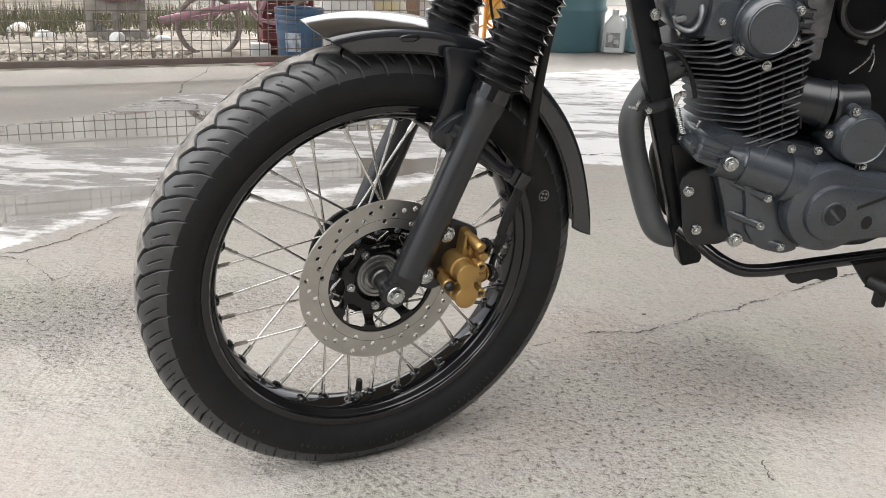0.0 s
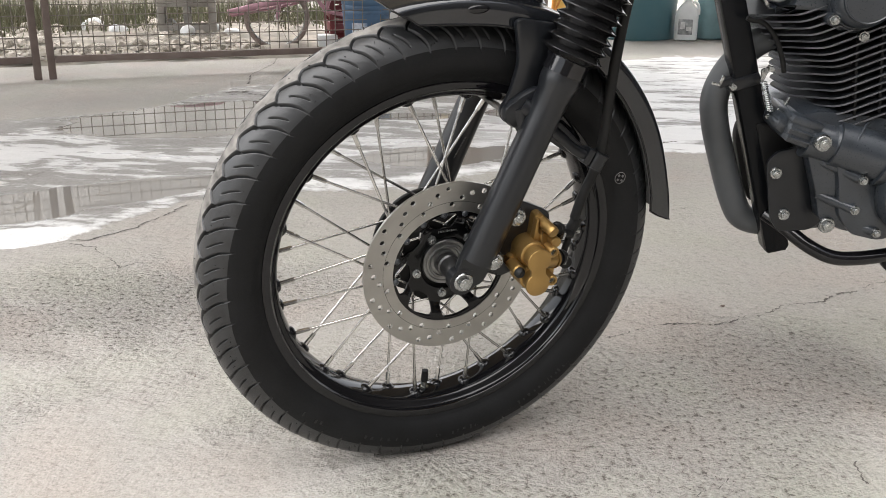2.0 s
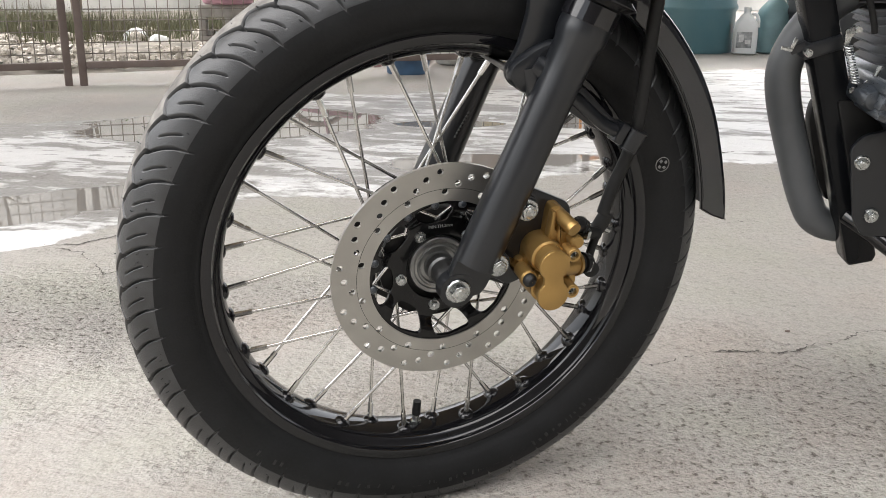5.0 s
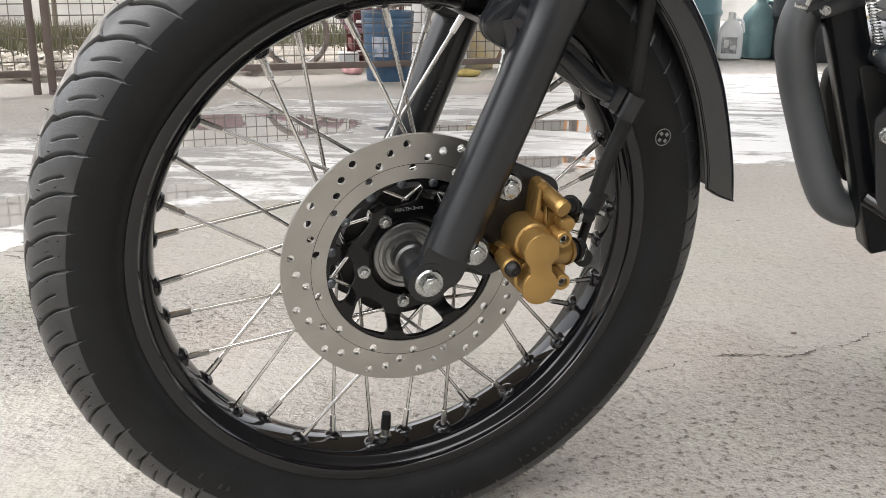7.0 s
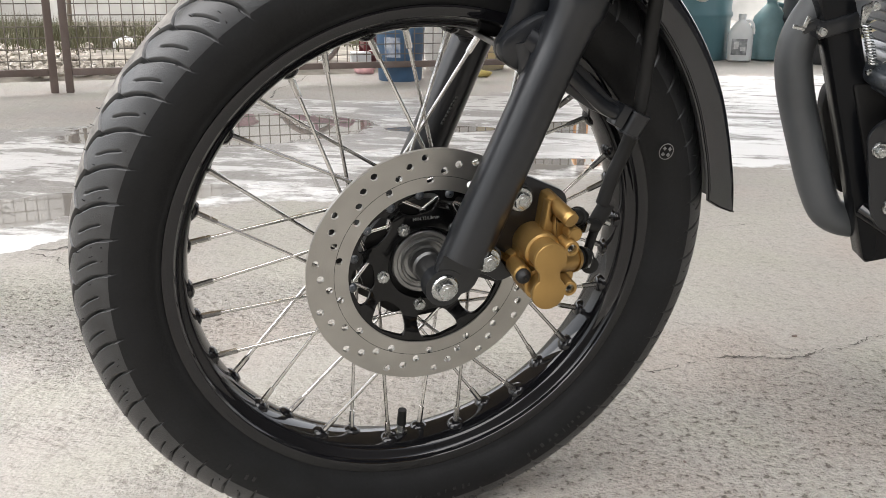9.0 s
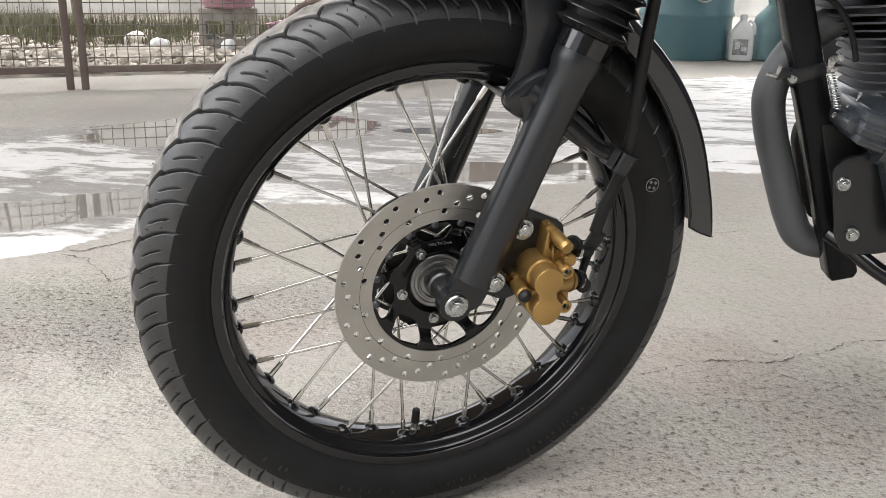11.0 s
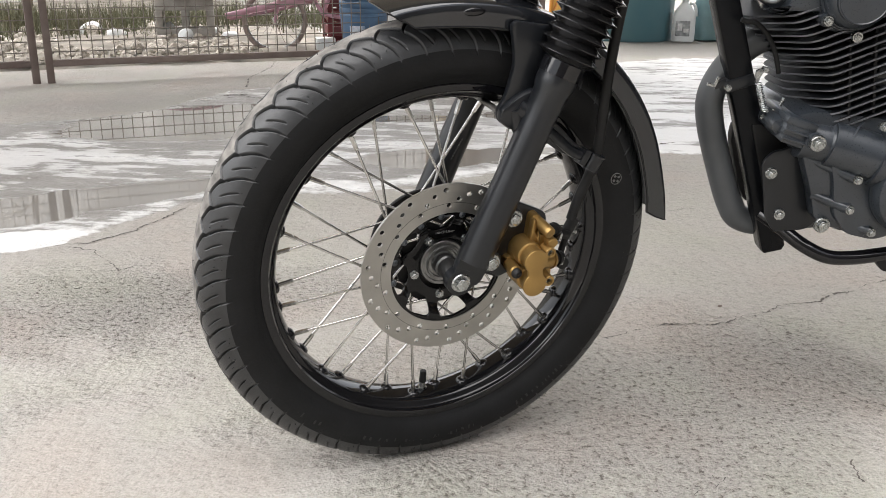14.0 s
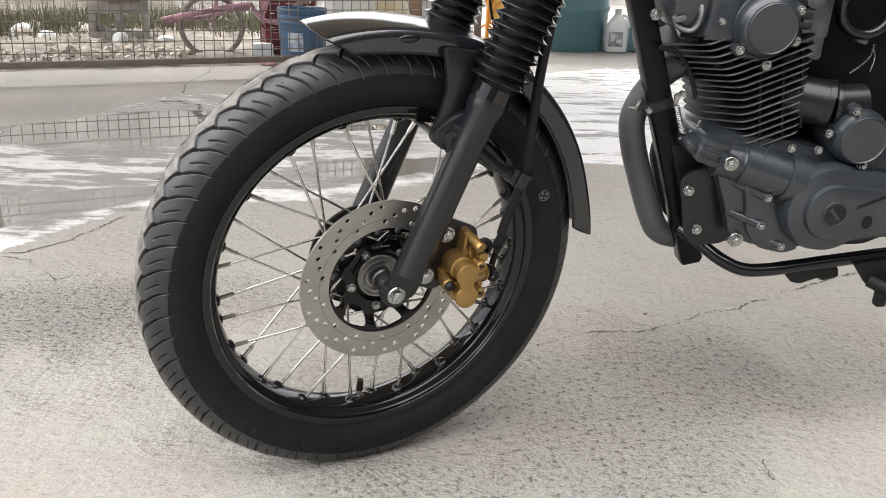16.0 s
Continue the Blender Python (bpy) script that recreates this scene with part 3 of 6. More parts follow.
def dish(bm):
    """The middle of the carrier lies deeper than its rim."""
    for v in bm.verts:
        r = math.hypot(v.co.x, v.co.z)
        k = min(1.0, max(0.0, (0.069 - r) / 0.014))
        v.co.y += DISH * k * k * (3 - 2 * k)


DISH = 0.0105
bm = bmesh.new()
wins = [window(171.5 + 45 * k, 207.5 + 45 * k) for k in range(8)]
plate(bm, circle(0, 0, 0.0792, 120), ROTOR_Y + 0.0015, ROTOR_Y + 0.0065, [circle(0, 0, 0.0365, 60)] + wins, bevel=0.0008)
dish(bm)
front("carrier", bm, mat("carrier_black", (0.004, 0.004, 0.0042), 0.17, vary=0.2, scale=40, spec=0.28), "gloss black dished disc carrier", disc, 30)
for a in (123, 193.5, 264, 335, 51.5):
    hex_bolt("bolt", (0.0425 * math.cos(radians(a)), ROTOR_Y + 0.0015 + DISH, 0.0425 * math.sin(radians(a))), 0.0062, disc, height=0.006)
for a in (78, 100, 122.5, 145, 167.5, 190):
    c, s_ = math.cos(radians(a)), math.sin(radians(a))
    bm = bmesh.new()
    lathe(bm, [(0.0004, -0.0018), (0.0022, -0.0018), (0.0040, -0.0006), (0.0046, 0.0012), (0.0046, 0.003)], 20)
    bmesh.ops.translate(bm, verts=bm.verts, vec=(0.0742 * c, ROTOR_Y + 0.0010, 0.0742 * s_))
    front("button", bm, CASE, "black disc button", disc)
text = bpy.data.curves.new("wear_text", "FONT")
text.body, text.size, text.align_x = "MIN.TH.3mm", 0.0046, "CENTER"
text.extrude = 0.0002
holder = new("wear_text", text)
deps = bpy.context.evaluated_depsgraph_get()
tm = bpy.data.meshes.new_from_object(holder.evaluated_get(deps))
bpy.data.objects.remove(holder)
tm.transform(pose(-0.0020, ROTOR_Y + 0.0012 + DISH, 0.0445, 90, 0, 0) @ pose(0, 0, 0, 0, 0, 3))
tm.materials.clear()
tm.materials.append(mat("print_grey", (0.16, 0.16, 0.16), 0.6))
part("wear_text", tm, None, disc, "small grey printed wear limit")

# fork legs
LEAN = Vector((0.392, 0, 1.0)).normalized()


def leg_point(h, y):
    """A point on the leg's axis at height h over the axle."""
    return Vector((0.0074 + 0.392 * h, y, h))


def fork_leg(y, caliper_side):
    bm = bmesh.new()
    base = leg_point(-0.004, y)
    prof = [(0.0, 0.0), (0.012, 0.0), (0.0175, 0.004), (0.0205, 0.012), (0.0212, 0.022), (0.0213, 0.0305), (0.0213, 0.0315), (0.0216, 0.06), (0.0207, 0.15), (0.0203, 0.225), (0.0215, 0.258), (0.0240, 0.266), (0.0245, 0.274), (0.0240, 0.279), (0.0245, 0.283), (0.0245, 0.300), (0.0225, 0.304), (0.0, 0.304)]
    rows = []
    x_axis = Vector((0, 1, 0)).cross(LEAN).normalized()
    sgn = -1 if y < 0 else 1
    flat = abs(y) + 0.0045
    for r, h in prof:
        r = max(r, 0.0004)
        row = [base + LEAN * h + r * (math.cos(2 * math.pi * k / 48) * Vector((0, 1, 0)) + math.sin(2 * math.pi * k / 48) * x_axis) for k in range(48)]
        if h < 0.031:
            row = [Vector((p.x, sgn * min(flat, sgn * p.y), p.z)) for p in row]
        rows.append([bm.verts.new(p) for p in row])
    for a, b in zip(rows, rows[1:]):
        for k in range(48):
            bm.faces.new((a[k], a[(k + 1) % 48], b[(k + 1) % 48], b[k]))
    # axle lug
    rod(bm, (0.0, sgn * (flat + 0.0006), 0.0), (0.0, y - sgn * 0.010, 0.0), 0.0178, seg=40)
    leg = front("fork_leg", bm, SATIN, "satin black fork leg")
    bm = rod(bmesh.new(), base + LEAN * 0.278, base + LEAN * 0.299, 0.0258, seg=40)
    bmesh.ops.bevel(bm, geom=[e for e in bm.edges if e.calc_face_angle(0) > 0.8], offset=0.002, segments=2, affect="EDGES")
    front("collar", bm, GLOSS, "glossy collar under the gaiter", leg)
    return leg


FY = 0.085
leg_l, leg_r = fork_leg(-FY, True), fork_leg(FY, False)
hex_bolt("axle_bolt", (0.0, -FY - 0.0055, 0.0), 0.0128, motorcycle, WHEEL, height=0.008)
bm = rod(bmesh.new(), (0, -FY, 0), (0, FY + 0.03, 0), 0.008, seg=20)
front("axle", bm, STEEL)

# faint stamped number on the inner side of the far leg, as plain bars
bm = bmesh.new()
for k in range(8):
    t = k / 7
    turn = radians(38)
    p = Vector((0.0465 + 0.0135 * t, 0, 0.104 + 0.026 * t))
    axis_x = 0.0074 + 0.392 * p.z
    off = min(0.0175, p.x - axis_x)
    p.y = FY - math.sqrt(max(1e-6, 0.0202**2 - (off * 0.93) ** 2)) - 0.0002
    box(bm, p, (0.0065, 0.0008, 0.0024), pose(0, 0, 0, 0, 22, 0) @ pose(0, 0, 0, 0, 0, 30))
front("stamp", bm, mat("faint_white_ink", (0.075, 0.075, 0.075), 0.7), parent=leg_r)


def gaiter(y):
    base = leg_point(0.274, y)
    prof, ribs, step = [], 18, 0.0127
    for k in range(ribs):
        h = k * step
        prof += [(0.0288, h), (0.0298, h + 0.0008), (0.0366, h + 0.0052), (0.0377, h + 0.0059), (0.0377, h + 0.0067), (0.0366, h + 0.0074), (0.0298, h + 0.0119)]
    prof.append((0.0275, ribs * step))
    bm = bmesh.new()
    rows = []
    x_axis = Vector((0, 1, 0)).cross(LEAN).normalized()
    for r, h in prof:
        rows.append([bm.verts.new(base + LEAN * h + r * (math.cos(2 * math.pi * k / 40) * Vector((0, 1, 0)) + math.sin(2 * math.pi * k / 40) * x_axis)) for k in range(40)])
    for a, b in zip(rows, rows[1:]):
        for k in range(40):
            bm.faces.new((a[k], a[(k + 1) % 40], b[(k + 1) % 40], b[k]))
    return front("fork_gaiter", bm, GAITER, "ribbed black rubber fork gaiter", smooth=30)


gaiter(-FY), gaiter(FY)
bm = sweep(bmesh.new(), [(0.110, -0.030, 0.440), (0.1180, -0.030, 0.4050), (0.1258, -0.030, 0.3666), (0.1305, -0.030, 0.3492), (0.1369, -0.030, 0.3315), (0.1448, -0.030, 0.3075)], 0.0019, 8, 6)
front("brake_cable", bm, DULL, "thin black cable between the fork legs")

# mudguard
A0, A1 = radians(106.6), radians(4.3)


def fender_point(t, v):
    """A point of the mudguard: t along it from the front, v across from -1 (near) to 1; the ends are pointed."""
    w = abs(v)
    end = 0.075 if t < 0.5 else 0.045
    cut = 0.015 * w + end * (max(0.0, w - 0.60) / 0.40) ** (1.0 if t < 0.5 else 2.0)
    if t > 0.5:
        cut += 0.020 * w**4
    a = (A0 - cut) + ((A1 + cut) - (A0 - cut)) * t
    rear = min(1.0, max(0.0, (radians(66) - a) / radians(45)))
    front_lift = max(0.0, (a - radians(88)) / radians(18))
    crown = 0.3402 - 0.0035 * rear + 0.0026 * front_lift + 0.004 * max(0.0, (radians(16) - a) / radians(12))
    dome = 0.0022 + 0.0040 * rear
    bend = 0.0105
    half_w = 0.0535 - 0.005 * rear
    flat = half_w - bend
    lip = 0.3095 - 0.0115 * rear + 0.012 * front_lift**2
    if w < 0.52:
        r, y = crown - dome * (w / 0.52) ** 2, flat * w / 0.52
    elif w < 0.76:
        k = (w - 0.52) / 0.24 * math.pi / 2
        r, y = crown - dome - bend * (1 - math.cos(k)), flat + bend * math.sin(k)
    else:
        k = (w - 0.76) / 0.24
        top = crown - dome - bend
        r, y = top + (lip - top) * k, half_w + 0.0010 * k
    y = math.copysign(y, v)
    return r * math.cos(a), y, r * math.sin(a), a


bm = bmesh.new()
steps, across_n = 84, 50
outer, inner = [], []
for i in range(steps + 1):
    o, n_ = [], []
    for k in range(across_n + 1):
        x, y, z, a = fender_point(i / steps, -1 + 2 * k / across_n)
        o.append(bm.verts.new((x, y, z)))
        n_.append(bm.verts.new((x - 0.0022 * math.cos(a), y * 0.96, z - 0.0022 * math.sin(a))))
    outer.append(o)
    inner.append(n_)
for i in range(steps):
    for k in range(across_n):
        bm.faces.new((outer[i][k], outer[i + 1][k], outer[i + 1][k + 1], outer[i][k + 1]))
        f = bm.faces.new((inner[i][k], inner[i][k + 1], inner[i + 1][k + 1], inner[i + 1][k]))
        f.material_index = 1
    for k in (0, across_n):
        bm.faces.new((outer[i][k], inner[i][k], inner[i + 1][k], outer[i + 1][k]))
for row_o, row_i in ((outer[0], inner[0]), (outer[-1], inner[-1])):
    for k in range(across_n):
        bm.faces.new((row_o[k], row_i[k], row_i[k + 1], row_o[k + 1]))
FENDER = mat("mudguard_gloss_paint", (0.0085, 0.0095, 0.0115), 0.09, vary=0.3, scale=16, rvary=0.05, spec=0.75, bump=0.02, bump_scale=300)
fender = front("mudguard", bm, [FENDER, INNER], "gloss black steel front mudguard", smooth=35)
for sgn in (-1, 1):
    bm = sweep(bmesh.new(), [fender_point(i / 28, sgn)[:3] for i in range(29)], 0.0013, 8, 3)
    front("rolled_edge", bm, GLOSS, parent=fender)
for t in (0.0, 1.0):
    bm = sweep(bmesh.new(), [fender_point(t, -1 + k / 8)[:3] for k in range(17)], 0.0009, 8, 1)
    front("end_bead", bm, GLOSS, parent=fender)
bm = bmesh.new()
m = Matrix.Translation((0.0085, -0.0535, 0.3262)) @ pose(0, 0, 0, 0, -2, 0) @ Matrix.Diagonal((0.0135, 0.0028, 0.0050, 1))
bmesh.ops.create_uvsphere(bm, u_segments=24, v_segments=12, radius=1, matrix=m)
front("rivet", bm, GLOSS, "raised oval boss", fender)

# stays between fork and mudguard
for sgn in (-1, 1):
    bm = bmesh.new()
    out = rounded([(0.050, 0.318), (0.0605, 0.268), (0.052, 0.228), (0.040, 0.208), (0.048, 0.194), (0.070, 0.190), (0.082, 0.200), (0.092, 0.250), (0.112, 0.285), (0.122, 0.308)], 0.012)
    plate(bm, out, sgn * 0.0565, sgn * 0.0660, bevel=0.0025)
    front("mudguard_stay", bm, SATIN, "black mudguard bracket bolted to the fork leg", smooth=35)
    bm = bmesh.new()
    plate(bm, rounded([(0.043, 0.216), (0.041, 0.204), (0.052, 0.192), (0.070, 0.186), (0.090, 0.190), (0.100, 0.226), (0.086, 0.240), (0.066, 0.232)], 0.008), sgn * 0.061, sgn * 0.077, bevel=0.005)
    sweep(bm, [(0.064, sgn * 0.070, 0.214), (0.068, sgn * 0.073, 0.196), (0.073, sgn * 0.079, 0.178), (0.072, sgn * 0.083, 0.158)], lambda t: 0.0125 - 0.0065 * t, 16, 5)
    sweep(bm, [(0.066, sgn * 0.071, 0.216), (0.080, sgn * 0.078, 0.208), (0.094, sgn * 0.085, 0.202)], lambda t: 0.0125 - 0.003 * t, 16, 5)
    front("lug", bm, SATIN, parent=leg_l if sgn < 0 else leg_r)
bm = bmesh.new()
box(bm, (0.054, 0, 0.2045), (0.022, 0.120, 0.004), pose(0, 0, 0, 0, 22, 0), 0.001)
front("bridge", bm, mat("worn_grey_paint", (0.13, 0.125, 0.118), 0.45, metal=0.4, vary=0.4, scale=40), "flat black bridge bar between the fork legs")

bm = bmesh.new()
plate(bm, rounded([(0.098, 0.205), (0.1185, 0.1945), (0.1300, 0.1860), (0.1545, 0.1625), (0.1720, 0.1530), (0.1690, 0.1395), (0.1530, 0.1445), (0.1335, 0.1530), (0.1137, 0.1660), (0.098, 0.176)], 0.006), -0.064, -0.0685, bevel=0.0014)
sweep(bm, [(0.104, -0.070, 0.190), (0.126, -0.071, 0.172), (0.146, -0.071, 0.156), (0.162, -0.070, 0.148)], 0.0075, 12, 5, 0.7)
box(bm, (0.1655, -0.070, 0.1462), (0.010, 0.016, 0.021), pose(0, 0, 0, 0, 26, 0), 0.0015)
arm = front("hose_bracket", bm, SATIN, "black bracket holding the brake hose", smooth=35)
bm = bmesh.new()
lo, hi = Vector((0.1770, -0.069, 0.1285)), Vector((0.1850, -0.071, 0.1475))
rod(bm, lo, hi, 0.0112, seg=24)
for p in (lo, hi):
    d = (hi - lo).normalized()
    rod(bm, p - d * 0.0008, p + d * 0.0008, 0.0122, seg=24)
front("clip", bm, SATIN, "black hose clamp with raised edges", arm)

bm = bmesh.new()
sweep(bm, [(0.215, -0.085, 0.52), (0.203, -0.085, 0.44), (0.1905, -0.082, 0.375), (0.1850, -0.078, 0.314), (0.1845, -0.073, 0.234), (0.1860, -0.070, 0.157), (0.1790, -0.068, 0.117), (0.1690, -0.068, 0.090), (0.1600, -0.070, 0.060)], 0.0066, 14, 6)
hose = front("brake_hose", bm, DULL, "black rubber brake hose")
bm = bmesh.new()
sweep(bm, [(0.1600, -0.068, 0.050), (0.1560, -0.069, 0.034), (0.1510, -0.071, 0.018), (0.1480, -0.074, 0.006)], 0.0045, 12, 5)
rod(bm, (0.1665, -0.068, 0.060), (0.1570, -0.068, 0.042), 0.0078, seg=14)
rod(bm, (0.148, -0.083, 0.004), (0.152, -0.060, 0.002), 0.0085, seg=16)
rod(bm, (0.132, -0.080, 0.048), (0.155, -0.074, 0.040), 0.0062, seg=14)
rod(bm, (0.128, -0.083, 0.014), (0.146, -0.079, 0.010), 0.0098, seg=18)
front("banjo", bm, DULL, parent=hose)
for p, q, r in (((0.140, -0.082, 0.012), (0.1425, -0.0815, 0.0115), 0.0112), ((0.134, -0.082, 0.046), (0.138, -0.081, 0.045), 0.0078), ((0.158, -0.068, 0.046), (0.172, -0.066, 0.038), 0.0032)):
    front("fitting", rod(bmesh.new(), p, q, r, seg=6), STEEL, "zinc hose fitting", hose)

# caliper bracket and caliper
bm = bmesh.new()
out = rounded([(0.046, 0.103), (0.074, 0.098), (0.094, 0.089), (0.116, 0.079), (0.119, 0.060), (0.105, 0.022), (0.084, 0.006), (0.067, -0.001), (0.0558, -0.0050), (0.0432, 0.0045), (0.0279, 0.0055), (0.014, 0.012), (0.030, 0.060)], 0.008)
plate(bm, out, -0.072, -0.080, bevel=0.0012)
rod(bm, (0.0665, -0.070, 0.0790), (0.0665, -0.086, 0.0790), 0.0135, seg=28)
rod(bm, (0.0358, -0.070, 0.0278), (0.0358, -0.097, 0.0278), 0.0135, seg=28)
bracket = front("caliper_bracket", bm, SATIN, "black caliper mounting plate", smooth=35)
for at in ((0.0665, -0.088, 0.0790), (0.0358, -0.0985, 0.0278)):
    hex_bolt("bolt", at, 0.0118, bracket, height=0.007)

def eight(top, low, grow):
    """A figure-of-eight outline round two centres (x, z, radius)."""
    (x0, z0, r0), (x1, z1, r1) = top, low
    pts = [(x0 + (r0 + grow) * math.cos(radians(a)), z0 + (r0 + grow) * math.sin(radians(a))) for a in range(-50, 231, 8)]
    pts += [(x1 + (r1 + grow) * math.cos(radians(a)), z1 + (r1 + grow) * math.sin(radians(a))) for a in range(130, 411, 8)]
    return pts


TOP, LOW = (0.0825, 0.0360, 0.0157), (0.0840, 0.0040, 0.0160)
bm = bmesh.new()
plate(bm, rounded([(0.066, 0.030), (0.068, 0.046), (0.078, 0.0525), (0.092, 0.054), (0.112, 0.046), (0.121, 0.036), (0.124, 0.020), (0.125, -0.004), (0.117, -0.015), (0.100, -0.022), (0.086, -0.020), (0.074, -0.008), (0.068, 0.008)], 0.007), -0.066, -0.096, bevel=0.003)
caliper = front("brake_caliper", bm, GOLD, "gold anodised two-piston brake caliper", smooth=35)
# piston bores behind the flat cover, with a step
for x, z, r in ((0.0845, 0.0362, 0.0172), (0.0868, 0.0038, 0.0170)):
    bm = bmesh.new()
    lathe(bm, [(0.0004, -0.080), (r, -0.080), (r - 0.0004, -0.1080), (r - 0.0022, -0.1095), (r - 0.0030, -0.1096), (r - 0.0033, -0.1240), (0.0004, -0.1240)], 44)
    bmesh.ops.translate(bm, verts=bm.verts, vec=(x - 0.001, 0, z))
    front("piston_bore", bm, GOLD, parent=caliper, smooth=30)
bm = bmesh.new()
plate(bm, rounded(eight(TOP, LOW, 0.0), 0.0004, 1), -0.1235, -0.1285, bevel=0.0012)
front("piston_housing", bm, GOLD, "flat gold figure-of-eight piston cover", caliper, 30)
# web and slider arm above the bores
bm = bmesh.new()
plate(bm, rounded([(0.0865, 0.0480), (0.0885, 0.0780), (0.0900, 0.0832), (0.0955, 0.0842), (0.1100, 0.0735), (0.1170, 0.0640), (0.1180, 0.0480), (0.1040, 0.0420)], 0.0035), -0.070, -0.094, bevel=0.0018)
plate(bm, rounded([(0.0858, 0.0500), (0.0883, 0.0800), (0.0915, 0.0805), (0.0920, 0.0620), (0.1000, 0.0520), (0.0960, 0.0470)], 0.0015), -0.090, -0.1005, bevel=0.0012)
plate(bm, rounded([(0.0965, 0.0660), (0.1000, 0.0590), (0.1090, 0.0590), (0.1100, 0.0440), (0.0985, 0.0430), (0.0945, 0.0530)], 0.0015), -0.090, -0.1020, bevel=0.0012)
front("slider_arm", bm, GOLD, parent=caliper, smooth=30)
bm = bmesh.new()
rod(bm, (0.0930, -0.068, 0.0800), (0.1040, -0.1140, 0.0675), 0.0072, seg=28)
rod(bm, (0.1036, -0.1125, 0.0679), (0.1046, -0.1168, 0.0668), 0.0076, 0.0068, seg=28)
rod(bm, (0.1105, -0.086, 0.0528), (0.1109, -0.1120, 0.0516), 0.0068, 0.0066, seg=28)
rod(bm, (0.1109, -0.1115, 0.0517), (0.1110, -0.1145, 0.0514), 0.0071, 0.0064, seg=28)
front("bleed_boss", bm, GOLD, parent=caliper, smooth=30)
for x, z in ((0.1068, 0.0405), (0.1095, 0.0010)):
    bm = bmesh.new()
    lathe(bm, [(0.0040, -0.113), (0.0044, -0.1190), (0.0066, -0.1190), (0.0074, -0.1178), (0.0074, -0.106), (0.0080, -0.104), (0.0080, -0.092)], 28)
    bmesh.ops.translate(bm, verts=bm.verts, vec=(x, 0, z))
    front("bolt_seat", bm, GOLD, parent=caliper)
    bm = bmesh.new()
    lathe(bm, [(0.0004, -0.110), (0.0022, -0.110), (0.0024, -0.1160), (0.0041, -0.1160), (0.0041, -0.108)], 20)
    bmesh.ops.translate(bm, verts=bm.verts, vec=(x, 0, z))
    front("socket_bolt", bm, STEEL, "dark steel socket bolt", caliper)
bm = bmesh.new()
rod(bm, (0.0665, -0.070, 0.0185), (0.0636, -0.1130, 0.0174), 0.0082, 0.0078, seg=28)
rod(bm, (0.0637, -0.1120, 0.0174), (0.0636, -0.1145, 0.0174), 0.0084, 0.0074, seg=28)
rod(bm, (0.064, -0.090, 0.0180), (0.080, -0.090, 0.0120), 0.0085, seg=20)
plate(bm, rounded([(0.058, 0.016), (0.0605, 0.027), (0.072, 0.030), (0.084, 0.014), (0.080, 0.002), (0.068, 0.006)], 0.003), -0.076, -0.090, bevel=0.0015)
front("pin_boss", bm, GOLD, parent=caliper, smooth=30)
bm = bmesh.new()
lathe(bm, [(0.0004, -0.1215), (0.0035, -0.1215), (0.0055, -0.1195), (0.0068, -0.1170), (0.0068, -0.1135), (0.0052, -0.113)], 28)
bmesh.ops.translate(bm, verts=bm.verts, vec=(0.0632, 0, 0.0173))
front("pin_cap", bm, DULL, "black rubber pin cap", caliper)
bm = bmesh.new()
rod(bm, (0.100, -0.096, 0.0195), (0.124, -0.090, 0.0165), 0.0120, 0.0112, seg=28)
rod(bm, (0.1235, -0.0901, 0.0166), (0.1275, -0.0892, 0.0161), 0.0128, 0.0120, seg=28)
front("hose_port", bm, GOLD, parent=caliper, smooth=30)
bm = bmesh.new()
for p, q, r in (((0.127, -0.089, 0.016), (0.133, -0.0875, 0.0155), 0.0088), ((0.133, -0.0875, 0.0155), (0.1345, -0.087, 0.0153), 0.0112), ((0.1345, -0.087, 0.0153), (0.141, -0.0855, 0.0148), 0.0085)):
    rod(bm, p, q, r, seg=20)
front("dust_boot", bm, DULL, "black ribbed rubber boot", caliper)
for a, b, r in (((0.1120, -0.100, 0.0640), (0.1240, -0.092, 0.0600), 0.0072), ((0.1215, -0.094, 0.0610), (0.1235, -0.0925, 0.0602), 0.0088), ((0.1225, -0.092, 0.0600), (0.1330, -0.086, 0.0565), 0.0055)):
    front("rubber_sleeve", rod(bmesh.new(), a, b, r, seg=18), DULL, parent=caliper)

# sidewall mark and raised lettering as plain bars
bm = bmesh.new()
mk = Vector((0.2385, -0.0448, 0.0990))
lathe(bm, [(0.0074, 0.0), (0.0082, 0.0), (0.0082, 0.0006), (0.0074, 0.0006)], 32, closed=True)
for k in range(4):
    box(bm, (0.0042 * math.cos(k * 1.571 + 0.6), 0, 0.0042 * math.sin(k * 1.571 + 0.6)), (0.0030, 0.0008, 0.0030), pose(0, 0, 0, 0, 45, 0))
bmesh.ops.translate(bm, verts=bm.verts, vec=mk)
front("sidewall_mark", bm, mat("mark_grey", (0.16, 0.16, 0.155), 0.6), "pale round moulded mark", tyre)
rnd = random.Random(4)
for a_start, a_end in ((224, 232), (247, 262), (270, 283), (298, 316)):
    a = a_start
    while a < a_end:
        w, tall = rnd.uniform(0.4, 1.3), rnd.uniform(0.0030, 0.0068)
        r = 0.2685 + rnd.uniform(-0.001, 0.001)
        c, s = math.cos(radians(a)), math.sin(radians(a))
        if rnd.random() > 0.3:
            bm = box(bmesh.new(), (r * c, -0.0442, r * s), (tall, 0.0007, 0.0026 * w), pose(0, 0, 0, 0, -a + rnd.uniform(-12, 12), 0))
            front("moulded_bar", bm, MOULDED, parent=tyre)
        a += w * 0.9 + rnd.uniform(0.4, 1.1)

